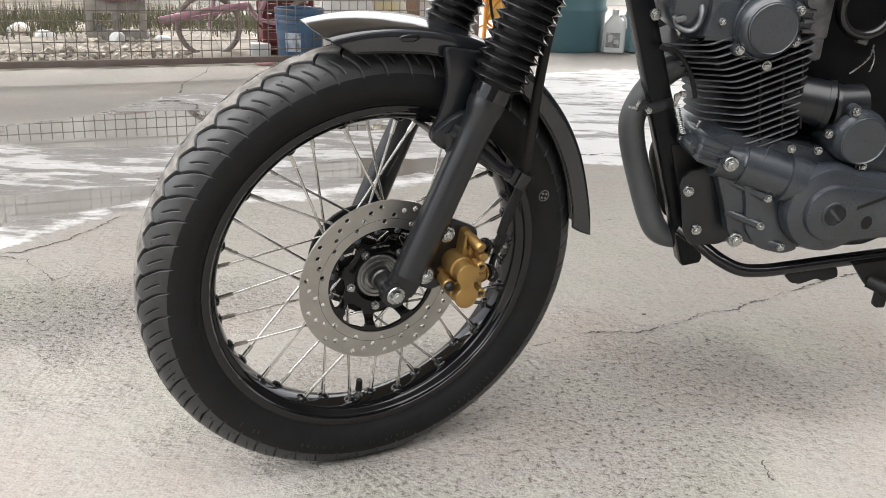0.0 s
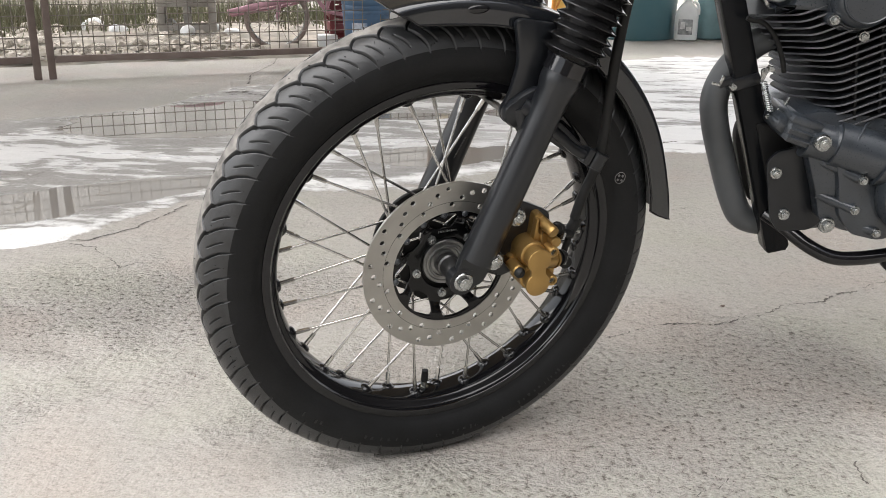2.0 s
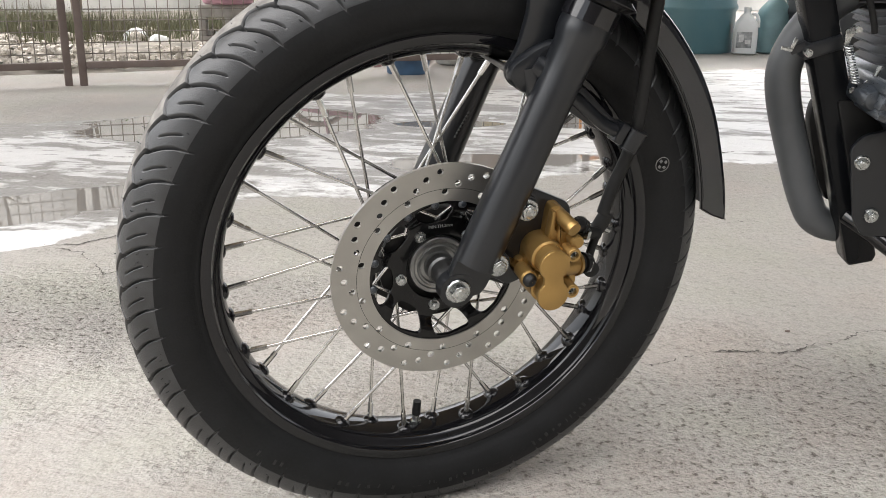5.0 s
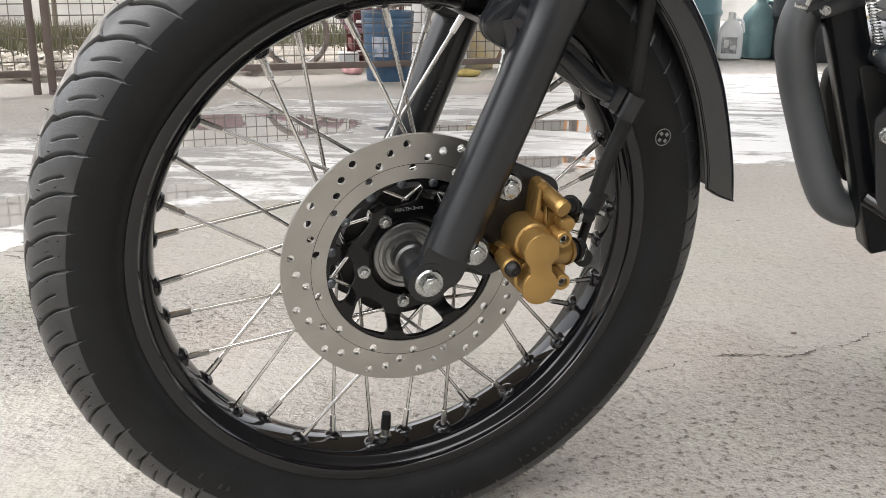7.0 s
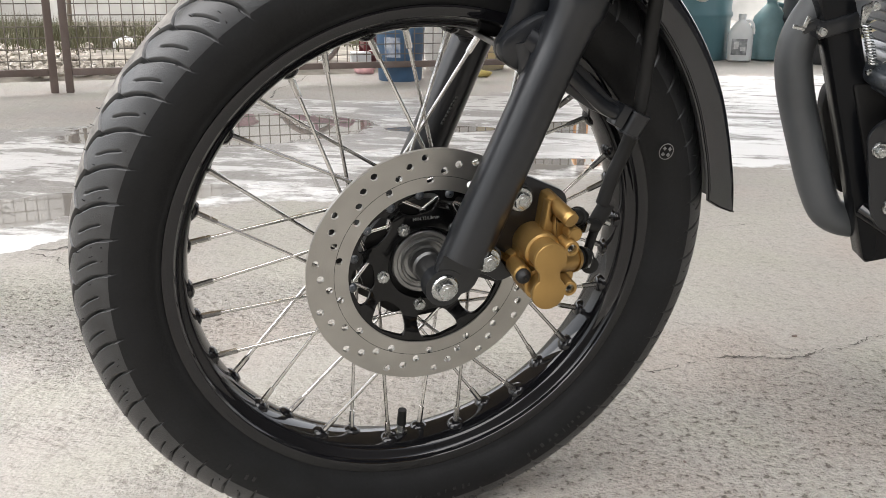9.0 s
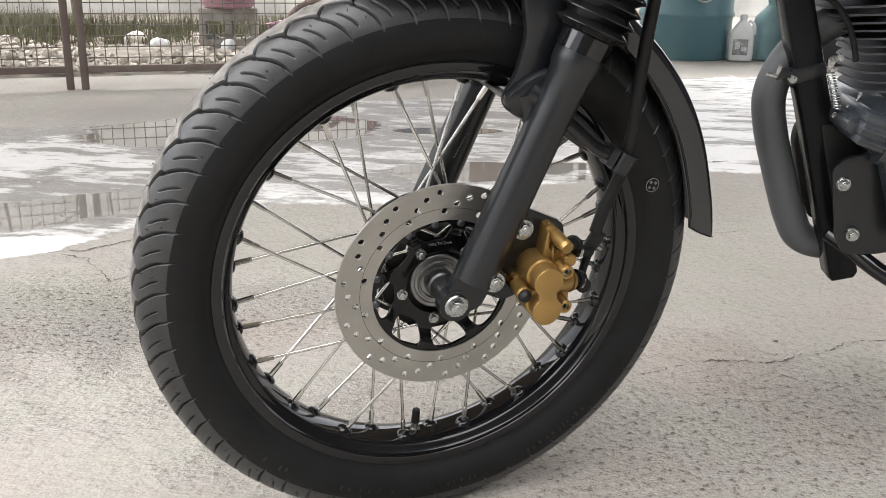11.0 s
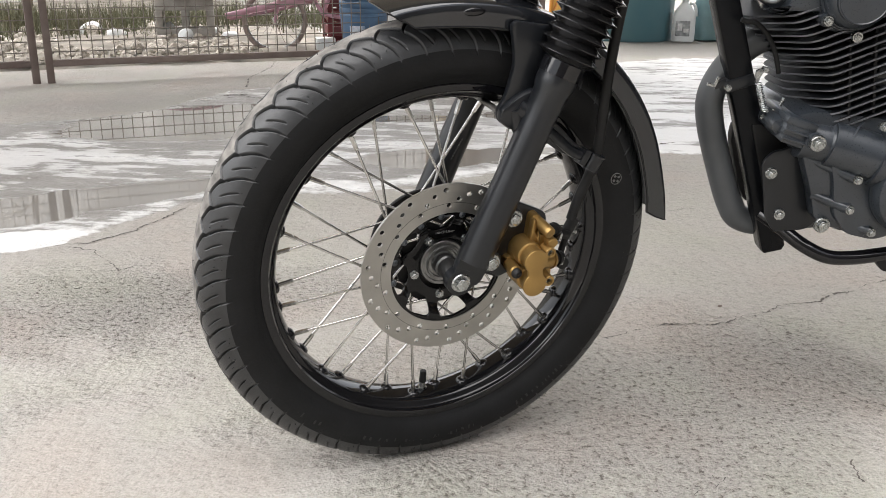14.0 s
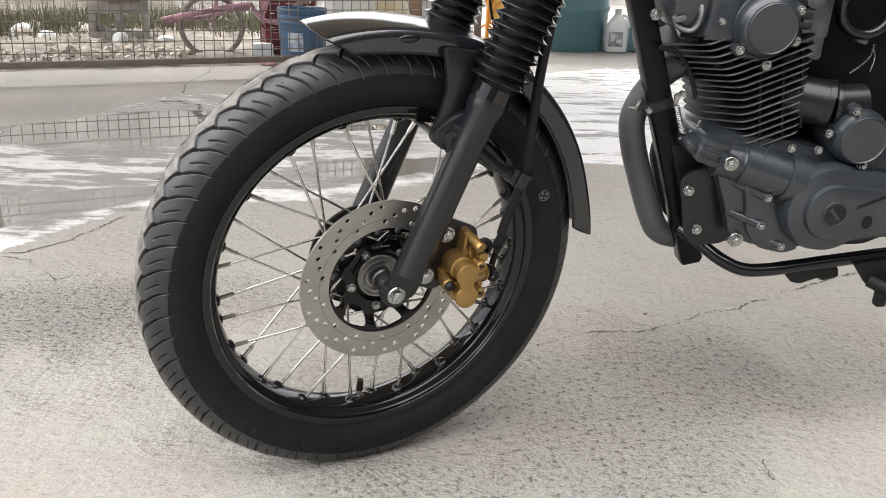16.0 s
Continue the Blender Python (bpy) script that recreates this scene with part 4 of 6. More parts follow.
# thin rubber hairs left by the mould on the tread
bm = bmesh.new()
rnd = random.Random(9)
for k in range(300):
    a, v = rnd.uniform(0, 2 * math.pi), rnd.choice((-1, 1)) * rnd.choice((0.12, 0.30, 0.72, 0.95, 1.04)) + rnd.uniform(-0.02, 0.02)
    r = 0.3118 - 0.0125 * v * v - 0.0095 * abs(v) ** 5
    p = Vector((r * math.cos(a), 0.0385 * v, r * math.sin(a)))
    out = Vector((math.cos(a), 0.5 * v, math.sin(a)))
    side = Vector((rnd.uniform(-1, 1), rnd.uniform(-1, 1), rnd.uniform(-1, 1)))
    rod(bm, p, p + out * rnd.uniform(0.001, 0.0030) + side * 0.001, 0.00045, 0.0003, seg=4)
hairs = front("mould_hairs", bm, RUBBER, "thin rubber mould hairs", tyre)
tagged(hairs, "thin rubber mould hairs", kind="stuff")

# frame tubes
bm = bmesh.new()
plate(bm, [(-0.163, 0.42), (-0.128, 0.42), (0.0585, -0.128), (0.055, -0.137), (0.029, -0.143), (0.0235, -0.138)], -0.017, 0.017, bevel=0.005)
downtube = body("frame_downtube", bm, mat("frame_black_paint", (0.0045, 0.005, 0.006), 0.22, vary=0.2, scale=14, spec=0.14, rvary=0.04), "gloss black frame downtube", smooth=35)
bm = bmesh.new()
box(bm, (-0.0495, 0, 0.1185), (0.043, 0.042, 0.016), pose(0, 0, 0, 0, -18, 0), 0.002)
box(bm, (-0.076, -0.018, 0.1175), (0.018, 0.004, 0.009), pose(0, 0, 0, 0, -25, 0), 0.001)
body("clamp", bm, SATIN, parent=downtube)
hex_bolt("screw", (-0.0655, -0.022, 0.1130), 0.0048, downtube, height=0.004)
bm = bmesh.new()
box(bm, (-0.0885, -0.0195, 0.1165), (0.013, 0.002, 0.004), pose(0, 0, 0, 0, 12, 0), 0.0005)
box(bm, (-0.0815, -0.0195, 0.1225), (0.004, 0.002, 0.012), pose(0, 0, 0, 0, 18, 0), 0.0005)
body("clip", bm, STEEL, "bent bright steel clip", downtube)
hex_bolt("bolt", (-0.0745, -0.021, 0.2500), 0.0085, downtube, height=0.005)

bm = bmesh.new()
sweep(bm, [(0.014, -0.012, -0.079), (0.036, -0.034, -0.091), (0.066, -0.056, -0.110), (0.098, -0.068, -0.1225), (0.135, -0.070, -0.1235), (0.18, -0.070, -0.1180), (0.25, -0.070, -0.1080), (0.34, -0.070, -0.096), (0.42, -0.070, -0.092)], 0.0104, 14, 6)
sweep(bm, [(0.03, 0.012, -0.10), (0.06, 0.050, -0.117), (0.10, 0.066, -0.127), (0.25, 0.070, -0.1155), (0.42, 0.070, -0.10)], 0.0088, 12, 5)
rail_ob = body("cradle_rail", bm, GLOSS, "gloss black lower frame rail")
bm = bmesh.new()
plate(bm, rounded([(0.166, -0.124), (0.252, -0.118), (0.256, -0.134), (0.232, -0.141), (0.222, -0.136), (0.196, -0.146), (0.180, -0.143)], 0.004), -0.060, -0.075, bevel=0.001)
body("tab", bm, DULL, parent=rail_ob)

bm = bmesh.new()
plate(bm, rounded([(-0.012, 0.014), (0.000, 0.030), (0.020, 0.034), (0.034, 0.044), (0.048, 0.066), (0.062, 0.050), (0.066, -0.030), (0.084, -0.072), (0.066, -0.088), (0.020, -0.090), (0.006, -0.070)], 0.008), -0.044, -0.050, bevel=0.001)
mount = body("engine_mount", bm, SATIN, "satin black engine mounting plate", smooth=35)
for at, r in (((0.0022, -0.052, -0.0006), 0.0085), ((0.0239, -0.052, -0.0630), 0.0085), ((0.0412, -0.092, 0.0567), 0.0115), ((0.0762, -0.078, -0.0681), 0.0115)):
    hex_bolt("bolt", at, r, mount, height=0.007)

bm = bmesh.new()
plate(bm, rounded([(-0.024, 0.060), (0.040, 0.060), (0.056, 0.000), (0.040, -0.050), (0.016, -0.060), (0.000, -0.010)], 0.006), -0.020, 0.010, bevel=0.002)
body("gusset", bm, DULL, "black frame gusset behind the mounting plate")

# exhaust
bm = bmesh.new()
sweep(bm, [(0.03, 0.022, 0.182), (-0.002, 0.022, 0.176), (-0.034, 0.022, 0.157), (-0.061, 0.022, 0.124), (-0.0735, 0.022, 0.088), (-0.0680, 0.022, 0.048), (-0.0490, 0.022, -0.008), (-0.0235, 0.022, -0.072), (-0.002, 0.023, -0.100), (0.040, 0.026, -0.108), (0.12, 0.045, -0.106), (0.30, 0.06, -0.10)], 0.0195, 24, 8)
body("exhaust_pipe", bm, PIPE, "matt grey-black coated exhaust header pipe")
bm = bmesh.new()
plate(bm, rounded([(-0.030, 0.046), (-0.012, 0.054), (0.006, 0.044), (0.026, -0.056), (0.022, -0.074), (0.006, -0.078), (-0.009, -0.052), (-0.032, 0.022)], 0.010), 0.030, 0.048, bevel=0.003)
body("horn", bm, DULL, "black round-ended horn housing behind the downtube")

# engine: crankcase, covers, barrel, head
bm = bmesh.new()
out = rounded([(-0.014, 0.082), (0.042, 0.094), (0.127, 0.086), (0.220, 0.062), (0.340, 0.050), (0.350, -0.060), (0.290, -0.086), (0.170, -0.090), (0.110, -0.086), (0.080, -0.070), (0.060, -0.020), (0.030, 0.034), (-0.016, 0.066)], 0.010)
plate(bm, out, 0.085, -0.066, bevel=0.009)
engine = body("engine_case", bm, CASE, "black painted engine crankcase", smooth=35)
bm = bmesh.new()
plate(bm, rounded([(0.058, 0.052), (0.150, 0.060), (0.176, 0.052), (0.160, -0.060), (0.176, -0.082), (0.150, -0.090), (0.110, -0.080), (0.086, -0.052), (0.076, 0.000)], 0.010), -0.060, -0.086, bevel=0.005)
body("left_cover", bm, CASE, "black engine side cover", engine, 35)
bm = bmesh.new()
cov = [(0.197 + 0.068 * math.cos(radians(a)), -0.009 + 0.068 * math.sin(radians(a))) for a in range(58, 311, 7)]
cov += [(0.262, -0.058), (0.345, -0.052), (0.345, 0.030), (0.262, 0.046)]
plate(bm, rounded(cov, 0.004, 2), -0.070, -0.112, bevel=0.015)
body("generator_cover", bm, CASE, "round black generator cover", engine, 40)
bm = bmesh.new()
ring = [(0.197 + 0.043 * math.cos(radians(a)), -0.009 + 0.043 * math.sin(radians(a))) for a in range(80, 290, 8)]
ring += [(0.240, -0.050), (0.345, -0.046), (0.345, 0.018), (0.238, 0.030)]
plate(bm, rounded(ring, 0.004, 2), -0.104, -0.1225, bevel=0.008)
body("raised_panel", bm, CASE, parent=engine, smooth=40)
bm = bmesh.new()
lathe(bm, [(0.0004, -0.1225), (0.016, -0.1225), (0.0165, -0.1238), (0.0195, -0.1238), (0.0205, -0.1215), (0.0205, -0.118)], 48)
bmesh.ops.translate(bm, verts=bm.verts, vec=(0.197, 0, -0.0095))
plate(bm, [(0.186, -0.002), (0.190, 0.001), (0.207, -0.016), (0.203, -0.019)], -0.1222, -0.1236)
body("inspection_cap", bm, CASE, "round black inspection cap", engine, 30)
# flush black plates painting the shade of a slot and a hole
bm = bmesh.new()
plate(bm, rounded([(0.228, 0.004), (0.290, 0.0295), (0.290, 0.0245), (0.228, -0.002)], 0.002), -0.118, -0.1226)
plate(bm, circle(0.2485, -0.0215, 0.0085, 20, 1.25), -0.118, -0.1226)
body("recess_shade", bm, DULL, parent=engine)
bm = bmesh.new()
plate(bm, rounded([(0.026, 0.046), (0.100, 0.062), (0.130, 0.040), (0.125, -0.078), (0.088, -0.074), (0.064, -0.060), (0.052, -0.020)], 0.008), -0.050, -0.0755, bevel=0.004)
body("case_wall", bm, CASE, parent=engine, smooth=35)
bm = bmesh.new()
rod(bm, (0.060, -0.062, 0.050), (0.160, -0.076, 0.022), 0.032, 0.033, seg=40)
bmesh.ops.bevel(bm, geom=[e for e in bm.edges if len(e.link_faces) == 2 and e.calc_face_angle(0) > 0.8], offset=0.007, segments=3, affect="EDGES")
rod(bm, (0.130, -0.070, 0.030), (0.185, -0.076, 0.016), 0.039, 0.036, seg=40)
body("barrel_bulge", bm, CASE, parent=engine)
bm = bmesh.new()
rod(bm, (0.030, -0.058, 0.054), (0.075, -0.064, 0.044), 0.0265, seg=36)
rod(bm, (0.0412, -0.060, 0.0567), (0.0412, -0.088, 0.0567), 0.0125, 0.0118, seg=24)
body("bolt_boss", bm, CASE, parent=engine)
bm = bmesh.new()
sweep(bm, [(0.112, -0.064, 0.078), (0.098, -0.080, 0.074), (0.086, -0.092, 0.058), (0.080, -0.094, 0.034), (0.086, -0.084, 0.016)], 0.0016, 8, 5)
body("seam", bm, CASE, parent=engine)
for p, q in (((0.050, -0.070, 0.0255), (0.1043, -0.088, 0.0045)), ((0.056, -0.069, -0.0250), (0.1035, -0.087, -0.0400)), ((0.088, -0.066, -0.0620), (0.141, -0.086, -0.0743))):
    bm = rod(bmesh.new(), p, q, 0.0062, 0.0066, seg=18)
    rod(bm, Vector(q) + Vector((0, 0.030, 0)), Vector(q) + Vector((0, -0.0005, 0)), 0.0095, 0.0085, seg=20)
    body("rib", bm, CASE, parent=engine)
for at in ((0.1057, -0.093, 0.0048), (0.1042, -0.091, -0.0400), (0.142, -0.091, -0.0743), (0.1300, -0.085, 0.0780), (0.170, -0.086, 0.0760), (0.182, -0.084, 0.1000)):
    hex_bolt("cover_bolt", at, 0.0066, engine, height=0.006)
bm = bmesh.new()
tip = pose(0, 0, 0, 0, 19, 0)
box(bm, (0.021, -0.040, 0.0800), (0.046, 0.084, 0.012), tip, 0.003)
box(bm, (0.017, -0.042, 0.0680), (0.040, 0.078, 0.018), tip, 0.002)
box(bm, (0.013, -0.044, 0.0560), (0.036, 0.076, 0.012), tip, 0.002)
for d in (0.0, 0.011):
    box(bm, (0.015 - 0.3 * d, -0.0830, 0.0690 - d), (0.036, 0.005, 0.0035), tip, 0.0012)
body("front_cover", bm, CASE, parent=engine)

# starter drum
bm = bmesh.new()
lathe(bm, [(0.041, -0.02), (0.0415, -0.082), (0.039, -0.090), (0.036, -0.094), (0.0350, -0.0985), (0.0335, -0.0995), (0.0320, -0.0980), (0.0004, -0.0980)], 56)
bmesh.ops.translate(bm, verts=bm.verts, vec=(0.230, 0, 0.094))
body("starter_cover", bm, CASE, "round black starter cover", engine, 30)
for x, z in ((0.2125, 0.1345), (0.2415, 0.0530)):
    bm = rod(bmesh.new(), (x, -0.03, z), (x, -0.088, z), 0.0105, 0.0095, seg=20)
    body("boss", bm, CASE, parent=engine)
    hex_bolt("cover_bolt", (x, -0.089, z), 0.0066, engine, height=0.006)
bm = bmesh.new()
rod(bm, (0.130, -0.030, 0.140), (0.186, -0.050, 0.134), 0.034, seg=36)
rod(bm, (0.184, -0.048, 0.134), (0.192, -0.051, 0.133), 0.036, seg=36)
rod(bm, (0.190, -0.050, 0.133), (0.240, -0.050, 0.136), 0.028, seg=32)
rod(bm, (0.1975, -0.0515, 0.133), (0.2025, -0.053, 0.133), 0.031, seg=36)
body("starter_motor", bm, SATIN, "black cylindrical starter motor", engine, 35)

AXIS = Matrix.Translation((0.105, 0, 0.076)) @ pose(0, 0, 0, 0, -22, 0)
for k in range(17):
    h = 0.004 + 0.0108 * k
    fa, ba, w = -0.036 + 0.16 * h, 0.046 + 0.36 * h, 0.070 + (0.004 if k > 8 else 0)
    if k > 8:
        fa -= 0.006 * (k - 8)
    if k > 12:
        ba = fa + 0.052
    bm = bmesh.new()
    out = rounded([(fa, -w), (ba, -w), (ba, w), (fa - 0.046, w), (fa - 0.041, 0.000)], 0.014, 4)
    vs0 = [bm.verts.new((x, y, h)) for x, y in out]
    f = bm.faces.new(vs0)
    ext = bmesh.ops.extrude_face_region(bm, geom=[f])["geom"]
    bmesh.ops.translate(bm, verts=[v for v in ext if isinstance(v, bmesh.types.BMVert)], vec=(0, 0, 0.0024))
    bmesh.ops.bevel(bm, geom=[e for e in bm.edges if abs(e.verts[0].co.z - e.verts[1].co.z) < 1e-6], offset=0.0009, segments=2, affect="EDGES")
    bm.normal_update()
    for f in bm.faces:
        f.material_index = 1 if abs(f.normal.z) < 0.93 else 0
    bmesh.ops.transform(bm, matrix=AXIS, verts=bm.verts)
    body("cooling_fin", bm, [FIN, FIN_EDGE], parent=engine, smooth=30)
bm = bmesh.new()
box(bm, (0.018, 0, 0.065), (0.076, 0.112, 0.145), None, 0.012)
for x in (0.000, 0.034, 0.062):
    box(bm, (x, -0.060, 0.066), (0.004, 0.012, 0.120), pose(0, 0, 0, 0, 12, 0), 0.001)
bmesh.ops.transform(bm, matrix=AXIS, verts=bm.verts)
body("barrel", bm, DULL, "finned black cylinder barrel", engine)

bm = bmesh.new()
plate(bm, rounded([(-0.052, 0.34), (-0.062, 0.262), (-0.056, 0.240), (-0.020, 0.216), (0.034, 0.213), (0.118, 0.214), (0.138, 0.235), (0.140, 0.34)], 0.010), 0.062, -0.058, bevel=0.006)
plate(bm, rounded([(-0.018, 0.34), (-0.016, 0.236), (0.010, 0.224), (0.028, 0.230), (0.030, 0.34)], 0.006), -0.05, -0.072, bevel=0.004)
body("cylinder_head", bm, CASE, "black cylinder head", engine, 35)
bm = bmesh.new()
lathe(bm, [(0.053, -0.050), (0.053, -0.064), (0.0515, -0.066), (0.0498, -0.066), (0.0492, -0.070), (0.0480, -0.0715), (0.0466, -0.0715), (0.0461, -0.0755), (0.0450, -0.077), (0.0438, -0.077), (0.0430, -0.084), (0.0400, -0.091), (0.0350, -0.0950), (0.0345, -0.0985), (0.0332, -0.0995), (0.0320, -0.0985), (0.0004, -0.0985)], 64)
bmesh.ops.translate(bm, verts=bm.verts, vec=(0.0630, 0, 0.2490))
body("cam_cover", bm, CASE, "round black camshaft cover", engine, 30)
for x, z in ((0.0275, 0.2170), (0.1030, 0.2716), (0.1045, 0.2300)):
    bm = rod(bmesh.new(), (x, -0.05, z), (x, -0.082, z), 0.0095, 0.0085, seg=20)
    body("boss", bm, CASE, parent=engine)
    hex_bolt("cover_bolt", (x, -0.084, z), 0.0068, engine, height=0.006)
hex_bolt("cover_bolt", (0.0740, -0.074, 0.1945), 0.0075, engine, height=0.004)
hex_bolt("cover_bolt", (-0.0002, -0.0755, 0.2530), 0.0052, engine, height=0.006)
bm = bmesh.new()
sweep(bm, [(-0.0620, -0.058, 0.2560), (-0.0560, -0.064, 0.2430), (-0.0400, -0.068, 0.2385), (-0.0300, -0.068, 0.2480), (-0.0262, -0.064, 0.2620), (-0.025, -0.054, 0.270)], 0.0046, 14, 6, 0.7)
box(bm, (-0.055, -0.064, 0.2530), (0.016, 0.010, 0.007), pose(0, 0, 0, 0, -18, 0), 0.002)
body("head_hook", bm, mat("bare_alloy", (0.13, 0.135, 0.14), 0.42, metal=0.5, vary=0.4, scale=40), "bare alloy hook on the cylinder head", engine)
bm = bmesh.new()
plate(bm, rounded([(-0.0500, 0.2270), (-0.0241, 0.2290), (-0.0137, 0.2673), (-0.0058, 0.2808), (0.0240, 0.2815), (0.0225, 0.2255)], 0.006), -0.050, -0.0735, bevel=0.004)
body("rocker_cover", bm, CASE, "black rocker cover plate", engine, 35)
# small fittings between downtube and barrel
bm = bmesh.new()
line = []
for k in range(121):
    t = k / 120
    p = Vector((-0.0300, -0.036, 0.1240)).lerp(Vector((-0.0147, -0.036, 0.0830)), t)
    line.append(p + Vector((0.0042 * math.cos(k * 0.75), 0.0042 * math.sin(k * 0.75), 0)))
sweep(bm, line, 0.00095, 6, 1)
body("return_spring", bm, STEEL, "small steel coil spring")
bm = bmesh.new()
plate(bm, rounded([(-0.0345, 0.1400), (-0.0215, 0.1455), (-0.0175, 0.1420), (-0.0255, 0.1360), (-0.0300, 0.1220), (-0.0335, 0.1225)], 0.002), -0.030, -0.034, bevel=0.0006)
rod(bm, (-0.0215, -0.024, 0.1405), (-0.0215, -0.036, 0.1405), 0.0035, seg=14)
body("lever_fitting", bm, STEEL, "bright steel lever fitting at the spring's head")
bm = bmesh.new()
plate(bm, rounded([(-0.0200, 0.0760), (-0.0090, 0.0800), (0.0040, 0.0905), (0.0110, 0.0880), (0.0030, 0.0790), (-0.0060, 0.0765), (-0.0180, 0.0715)], 0.003), -0.030, -0.035, bevel=0.0008)
rod(bm, (0.0035, -0.024, 0.0855), (0.0035, -0.038, 0.0855), 0.0040, seg=14)
rod(bm, (0.0035, -0.033, 0.0855), (0.0100, -0.033, 0.1020), 0.0026, seg=10)
body("lever_fitting", bm, STEEL, "bright steel lever fitting at the spring's foot")
bm = bmesh.new()
sweep(bm, [(-0.068, -0.040, 0.2100), (-0.0602, -0.040, 0.2068), (-0.0496, -0.040, 0.2056), (-0.0387, -0.040, 0.1987), (-0.0268, -0.040, 0.1853), (-0.0176, -0.040, 0.1694), (-0.0100, -0.040, 0.1500), (-0.0067, -0.040, 0.1384)], 0.0034, 10, 6)
body("cable", bm, DULL, "thin black cable curving beside the barrel")
bm = bmesh.new()
box(bm, (-0.042, -0.012, 0.248), (0.020, 0.012, 0.022), pose(0, 0, 0, 0, 20, 0), 0.003)
box(bm, (-0.036, -0.020, 0.230), (0.012, 0.004, 0.018), pose(0, 0, 0, 0, -30, 0), 0.001)
body("bracket", bm, STEEL, "bright steel bracket behind the downtube")

# intake side behind the barrel
bm = bmesh.new()
plate(bm, rounded([(0.150, 0.34), (0.42, 0.34), (0.42, 0.03), (0.170, 0.05), (0.160, 0.200)], 0.012), 0.07, 0.0, bevel=0.006)
airbox = body("air_box", bm, mat("deep_black_plastic", (0.0055, 0.006, 0.007), 0.65, vary=0.3, scale=20, spec=0.12), "dark air box behind the cylinder")
bm = bmesh.new()
lathe(bm, [(0.040 + 0.008 * math.cos(a * math.pi / 6), -0.018 + 0.010 * math.sin(a * math.pi / 6)) for a in range(12)], 40, closed=True)
bmesh.ops.translate(bm, verts=bm.verts, vec=(0.236, 0, 0.268))
body("intake_ring", bm, GAITER, "black rubber intake ring", airbox)
bm = bmesh.new()
box(bm, (0.150, -0.030, 0.262), (0.032, 0.050, 0.070), None, 0.006)
box(bm, (0.150, -0.034, 0.214), (0.026, 0.040, 0.034), None, 0.005)
rod(bm, (0.128, -0.06, 0.284), (0.128, -0.072, 0.284), 0.012, seg=20)
rod(bm, (0.148, -0.058, 0.295), (0.170, -0.058, 0.297), 0.010, seg=16)
for k in range(4):
    box(bm, (0.128, -0.060, 0.268 - 0.014 * k), (0.016, 0.012, 0.005), None, 0.0015)
body("carburettor", bm, mat("dark_alloy", (0.11, 0.11, 0.115), 0.4, metal=0.7, vary=0.4, scale=60), "dark alloy carburettor")
for line in ([(0.2330, -0.014, 0.170), (0.2430, -0.018, 0.181), (0.2560, -0.018, 0.196), (0.2610, -0.014, 0.213)], [(0.2610, -0.014, 0.208), (0.2640, -0.018, 0.192), (0.2625, -0.016, 0.174)]):
    bm = sweep(bmesh.new(), line, 0.0014, 8, 5)
    body("wire", bm, STEEL, parent=airbox)
bm = bmesh.new()
box(bm, (0.2385, -0.016, 0.2190), (0.018, 0.012, 0.009), pose(0, 0, 0, 0, 15, 0), 0.003)
body("tag", bm, mat("grey_plastic", (0.075, 0.075, 0.075), 0.5), parent=airbox)

# foot lever under the case
bm = bmesh.new()
plate(bm, rounded([(0.268, -0.106), (0.330, -0.096), (0.345, -0.140), (0.318, -0.150), (0.300, -0.146)], 0.006), -0.076, -0.090, bevel=0.002)
sweep(bm, [(0.300, -0.085, -0.135), (0.330, -0.110, -0.142), (0.380, -0.130, -0.140)], 0.011, 14, 5)
box(bm, (0.318, -0.098, -0.160), (0.016, 0.016, 0.026), None, 0.003)
body("foot_peg_mount", bm, DULL, "black foot peg mount under the engine")

# ---- the yard behind ----
FENCE_A, FENCE_D = Vector((-2.27, 3.33, 0)), Vector((0.8887, 0.4585, 0))
WIRE = mat("dull_wire", (0.19, 0.165, 0.145), 0.65, metal=0.3, vary=0.4, scale=9)
fence_turn = math.degrees(math.atan2(FENCE_D.y, FENCE_D.x))


def gate(place, length, height=1.55, low=0.098):
    g = thing("mesh_gate", "rusty brown steel gate with welded wire mesh standing across the yard", "gate", "gate leaves", place)
    for x in (0.0, length):
        bm = bmesh.new()
        box(bm, (x, 0, height / 2 + 0.0), (0.036, 0.036, height), None, 0.004)
        part("post", bm, RUST, g)
    for z in (low, height - 0.03):
        bm = bmesh.new()
        box(bm, (length / 2, 0, z), (length - 0.037, 0.030, 0.032), None, 0.003)
        part("rail", bm, RUST, g)
    step = 0.0525
    bm = rod(bmesh.new(), (0, 0.016, low), (0, 0.016, height - 0.03), 0.0027, seg=6)
    up = mesh_of("wire", bm, WIRE)
    bm = rod(bmesh.new(), (0.0, 0.020, 0), (length, 0.020, 0), 0.0027, seg=6)
    across = mesh_of("wire", bm, WIRE)
    for k in range(1, int(length / step)):
        ob = part("wire", up, None, g)
        ob.location = (k * step, 0, 0)
    for k in range(1, int((height - low) / step)):
        ob = part("wire", across, None, g)
        ob.location = (0, 0, low + k * step)
    return g


gate(Matrix.Translation(FENCE_A) @ pose(0, 0, 0, 0, 0, fence_turn), 2.75)
gate(Matrix.Translation(FENCE_A - Vector((0.062, 0.030, 0)) - Vector((0.8387, 0.5446, 0)) * 2.5) @ pose(0, 0, 0, 0, 0, 33), 2.50)

